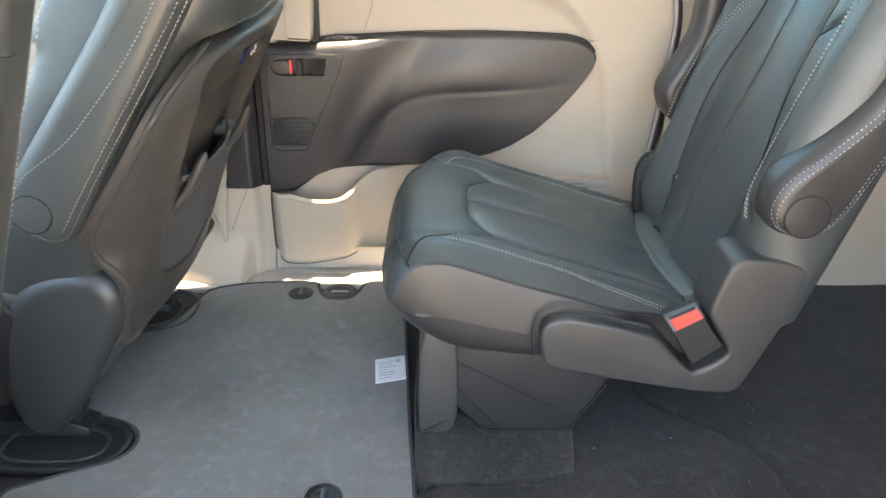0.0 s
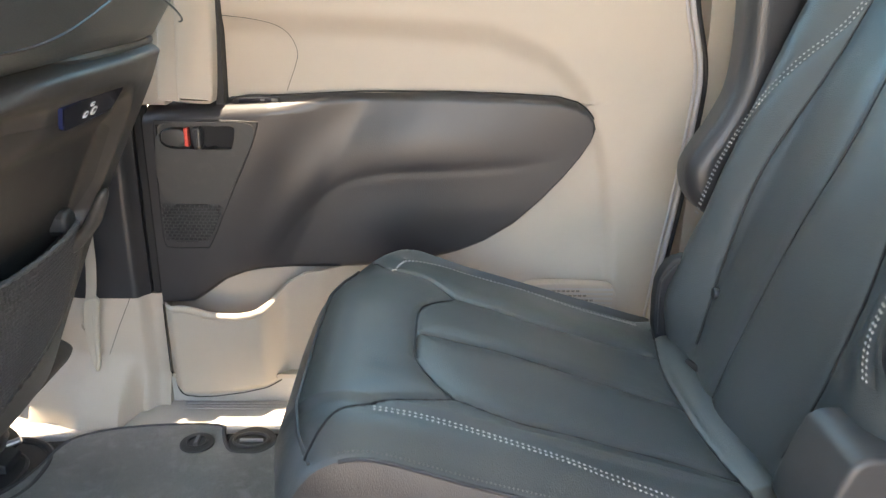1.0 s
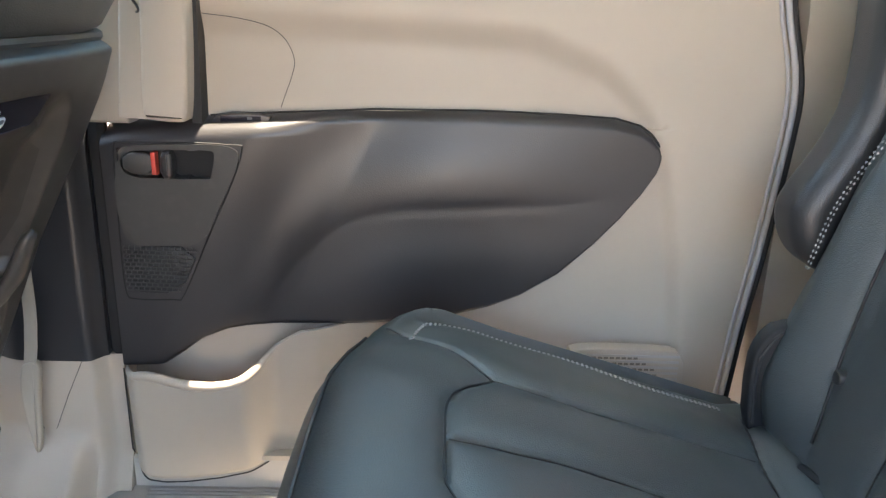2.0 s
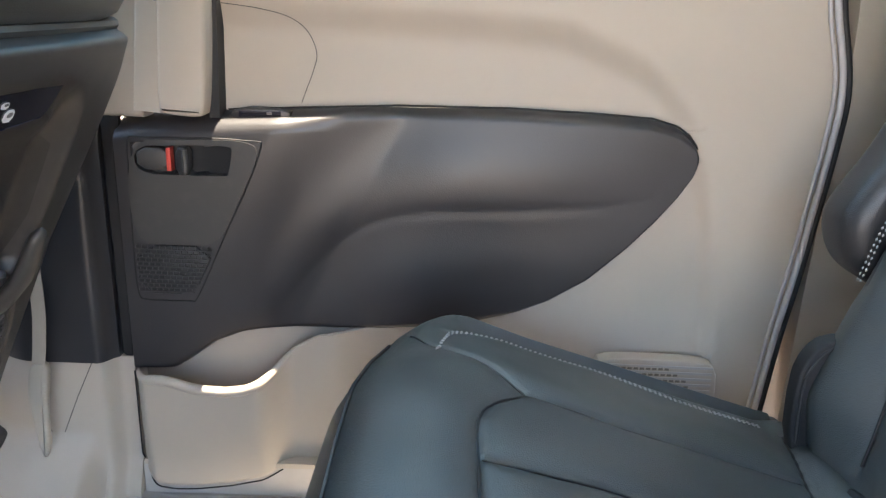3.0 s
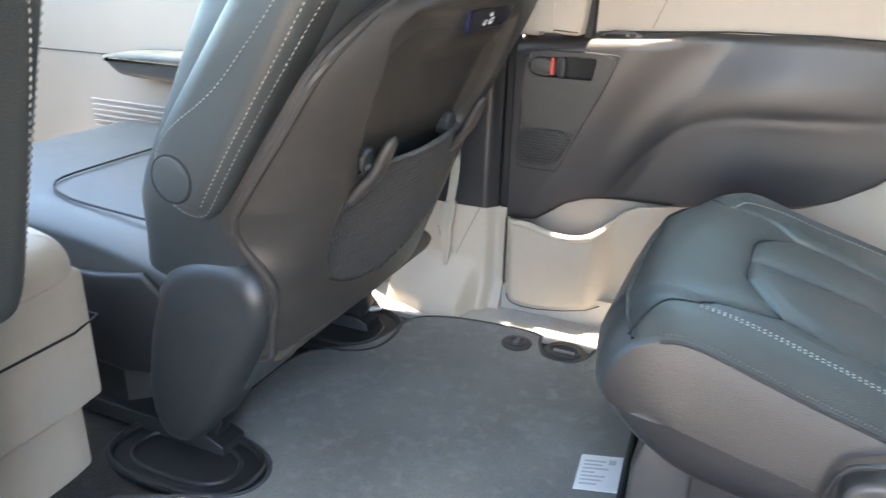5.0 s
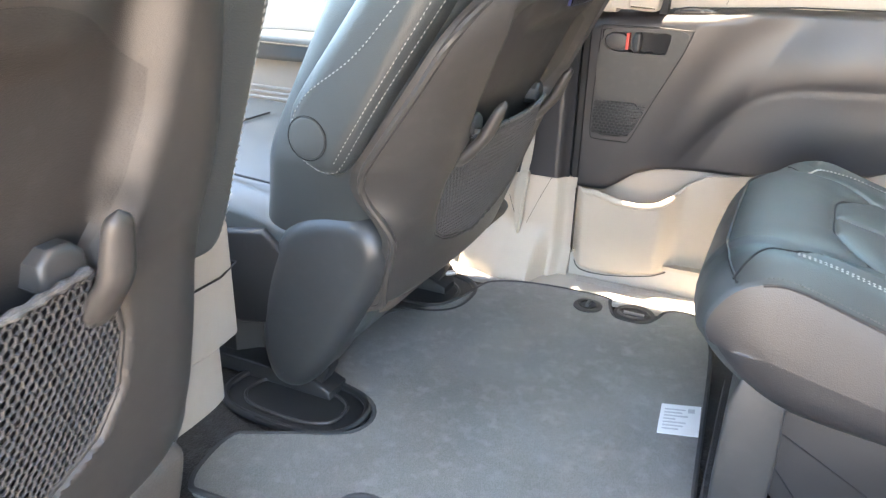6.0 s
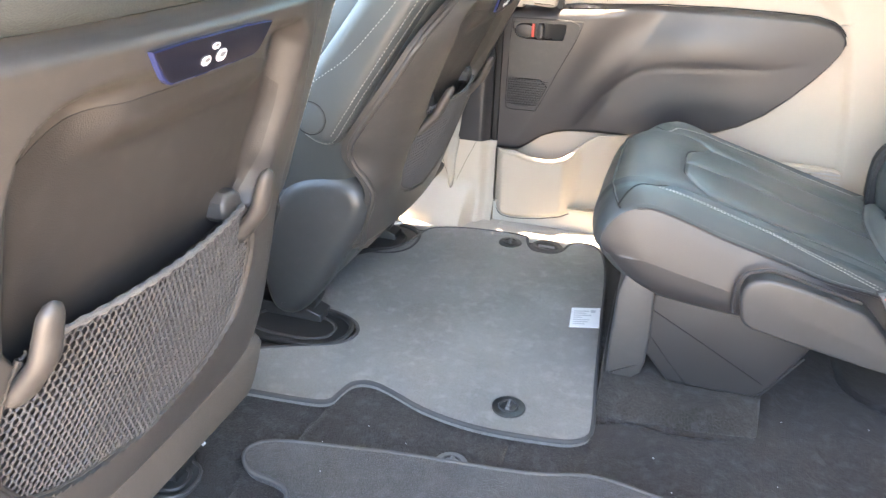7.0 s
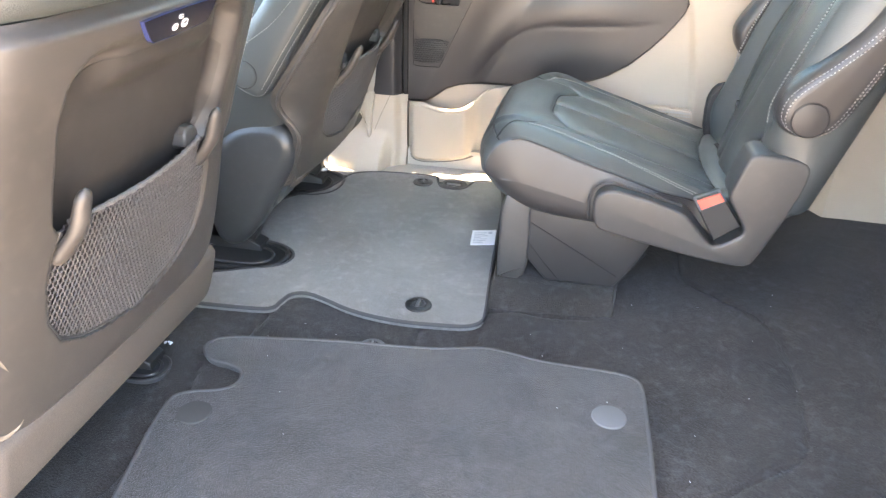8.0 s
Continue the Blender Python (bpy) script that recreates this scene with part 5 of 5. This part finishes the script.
    # recliner cover at the inner side, side pocket, foot
    yo, yi = float(Yu(-cover_u)), float(Yu(-0.165))
    cover = [(-0.470, 0.235), (-0.445, 0.268), (-0.405, 0.292), (-0.350, 0.302), (-0.313, 0.290), (-0.294, 0.258), (-0.303, 0.218), (-0.340, 0.158), (-0.385, 0.080), (-0.425, 0.026), (-0.455, 0.010), (-0.490, 0.022), (-0.505, 0.08), (-0.495, 0.160)]
    build("recliner_cover", *prism("y", cover, yi, yo, 0.0, 0.030, k=3, steps=10), COVER, s, "smooth dark recliner cover")
    if m > 0:
        band = [(-0.46, 0.25), (-0.44, 0.312), (-0.39, 0.334), (-0.345, 0.336), (-0.307, 0.314), (-0.288, 0.270), (-0.298, 0.215), (-0.335, 0.150), (-0.375, 0.085), (-0.42, 0.10)]
        build("side_trim", *prism("y", band, float(Yu(-0.10)), float(Yu(-0.206)), 0, 0.026, k=3, steps=8), LEATHER, s, "leather wrapped lower side")
    build("side_pocket", *prism("y", [(-0.44, 0.262), (-0.60, 0.235), (-0.74, 0.245), (-0.75, 0.14), (-0.55, 0.10), (-0.46, 0.12)], float(Yu(-0.19)), float(Yu(-0.235)), 0, 0.008, k=1), PLASTIC_BLACK, s, "black side pocket")
    build("base", *prism("z", [(-0.90, y0 + 0.03), (-0.47, y0 + 0.03), (-0.47, y1 - 0.03), (-0.90, y1 - 0.03)], 0.02, 0.20, 0, 0.01, k=1), PLASTIC_BLACK, s, "black seat base")
    for u in (-0.19, 0.19):
        yc = float(Yu(u))
        rail = build("rail", *prism("y", [(-0.95, 0.0), (-0.40, 0.0), (-0.40, 0.014), (-0.43, 0.026), (-0.95, 0.026)], yc - 0.022, yc + 0.022, 0.003, 0.003, k=0), PLASTIC_BLACK, s, "black seat rail")
        build("leg", *prism("y", [(-0.47, 0.02), (-0.40, 0.02), (-0.42, 0.12), (-0.52, 0.16)], yc - 0.014, yc + 0.014, 0.003, 0.003, k=1), PLASTIC_BLACK, s, "black seat leg")
    # folded armrest on the inner side
    arm = [(-0.392, 0.425), (-0.392, 0.385), (-0.370, 0.362), (-0.338, 0.352), (-0.315, 0.366), (-0.268, 0.446), (-0.135, 0.655), (-0.08, 0.75), (-0.10, 0.79), (-0.155, 0.77), (-0.222, 0.655), (-0.320, 0.524), (-0.372, 0.456)]
    swing = lambda line: [(x + arm_shift - arm_lean * (z - 0.446), z + arm_rise) for x, z in line]
    arm = swing(arm)
    yo2, yi2 = float(Yu(-arm_u)), float(Yu(-arm_u + 0.064))
    fr = [(-0.352, 0.362), (-0.376, 0.376), (-0.384, 0.400), (-0.362, 0.444), (-0.298, 0.492), (-0.254, 0.538), (-0.215, 0.584), (-0.172, 0.646), (-0.112, 0.75)]
    bk_row = [(-0.352, 0.362), (-0.336, 0.361), (-0.320, 0.371), (-0.272, 0.446), (-0.192, 0.566), (-0.136, 0.652), (-0.085, 0.74)]
    fr, bk_row = swing(fr), swing(bk_row)
    armrest(arm, yo2, yi2, swing([(-0.358, 0.400)])[0], 0.0240, [fr, bk_row, [(x - 0.0065, z + 0.003) for x, z in bk_row[2:]]], s)
    return s


front_seat(1.31, 1, "black leather front passenger seat with a net pocket", -0.218, 0.34, 0.50, 0.054, 0.208, 0.282, -0.007, 0.0, 0.004, 0.88, 0.238)
front_seat(0.50, -1, "black leather driver seat with a charcoal back shell and net pocket", -0.228, 0.25, 0.33, 0.016, 0.270, 0.300, 0.016, 0.28, 0.02, 1.0, 0.262)


# black wells in the floor at the seat feet
def well(cx, cy, rx, ry, label, tray=PLASTIC_BLACK, rim_r=0.0055):
    w = thing("floor_well", (cx, cy, 0.0), label, "floor well")
    a = np.linspace(0, 2 * math.pi, 40, endpoint=False)
    q = [(cx + rx * math.copysign(abs(math.cos(t)) ** 0.7, math.cos(t)), cy + ry * math.copysign(abs(math.sin(t)) ** 0.8, math.sin(t))) for t in a]
    build("tray", *prism("z", q, -0.004, 0.0015, k=0), tray, w)
    build("rim", *tube([(x, y, 0.004) for x, y in q], rim_r, 8, closed=True), PLASTIC_BLACK if tray is PLASTIC_BLACK else PLASTIC, w, "raised rim")
    build("inner_rim", *tube([(cx + (x - cx) * 0.72, cy + (y - cy) * 0.66, 0.003) for x, y in q], 0.003, 6, closed=True), PLASTIC, w)
    return w


well(-0.442, 1.075, 0.108, 0.060, "black plastic floor well at the seat foot")
well(-0.455, 1.475, 0.108, 0.085, "black plastic floor well at the seat foot")
well(-0.420, 0.672, 0.046, 0.036, "shallow dark floor well under the driver seat", MAT_EDGE, 0.0022)

# latch at the passenger seat's outer foot
latch = thing("seat_latch", (-0.44, 1.53, 0.005), "black seat latch with a pale catch by the sill", "latch")
build("body", *prism("y", [(-0.475, 0.002), (-0.415, 0.002), (-0.412, 0.020), (-0.430, 0.040), (-0.460, 0.044), (-0.475, 0.03)], 1.515, 1.550, 0.003, 0.003, k=1), PLASTIC_BLACK, latch)
build("catch", *box(-0.446, -0.420, 1.508, 1.524, 0.030, 0.038, 0.002), WHITE, latch, "pale plastic catch")
build("bolt", *tube([(-0.418, 1.520, 0.022), (-0.400, 1.528, 0.026)], 0.005, 10), METAL, latch, "steel bolt")

bits = [tube([(-0.420 + 0.005 * i, 0.742 + 0.006 * (i % 2), 0.001), (-0.417 + 0.005 * i, 0.746, 0.004)], 0.0018, 6) for i in range(3)]
tagged(build("loose_clip", *joined(*bits), WHITE), "small white plastic bits beside the seat foot", "plastic bits")

# centre console between the front seats
console = thing("centre_console", (-0.75, 0.88, 0.0), "beige centre console between the front seats", "console")
build("body", *prism("z", [(-1.40, 0.785), (-0.44, 0.785), (-0.422, 0.82), (-0.420, 0.93), (-0.432, 0.972), (-1.40, 0.985)], 0.175, 0.325, 0.006, 0.01, k=2), BEIGE_GREY, console)
build("lid", *prism("z", [(-1.20, 0.780), (-0.450, 0.780), (-0.414, 0.83), (-0.413, 0.91), (-0.440, 0.975), (-1.20, 0.99)], 0.318, 0.366, 0.004, 0.034, k=3, steps=6), BEIGE_GREY, console, "pale padded lid")
build("rear_panel", *prism("z", [(-1.30, 0.79), (-0.455, 0.79), (-0.438, 0.82), (-0.436, 0.92), (-0.450, 0.955), (-1.30, 0.965)], 0.085, 0.19, 0.008, 0.004, k=2), BEIGE_GREY, console, "stepped beige lower panel")
build("seam", *tube([(-0.4195, y, 0.262) for y in np.linspace(0.82, 0.93, 6)] + [(-0.432, 0.970, 0.262), (-0.9, 0.981, 0.262)], 0.0014, 6), RUBBER, console)
build("cup_rim", *tube([(-0.50 + 0.032 * math.cos(q), 0.88 + 0.032 * math.sin(q), 0.363) for q in np.linspace(0, 2 * math.pi, 24, endpoint=False)], 0.004, 6, closed=True), CHROME, console, "bright cup holder rim")
build("foot", *prism("z", [(-1.35, 0.81), (-0.52, 0.81), (-0.52, 0.94), (-1.35, 0.94)], -0.004, 0.14, 0.0, 0.01, k=1), PLASTIC_BLACK, console, "black console foot")

# third row behind
third = thing("rear_bench", (1.4, 0.9, 0.0), "black leather third-row bench", "car seat")
build("cushion", *cushion(chaikin([(1.02, 0.34), (1.06, 0.37), (1.50, 0.33), (1.50, 0.20), (1.06, 0.19)], 2), 0.25, 1.56, 0.05, 12, 0, lambda v: v), LEATHER, third)
build("base", *box(1.13, 1.50, 0.30, 1.56, 0.0, 0.20, 0.006), PLASTIC_BLACK, third, "dark bench base")
build("backrest", *cushion(chaikin([(1.42, 0.30), (1.56, 0.30), (1.80, 0.90), (1.70, 0.95)], 2), 0.25, 1.56, 0.05, 12, 0, lambda v: v), LEATHER, third)
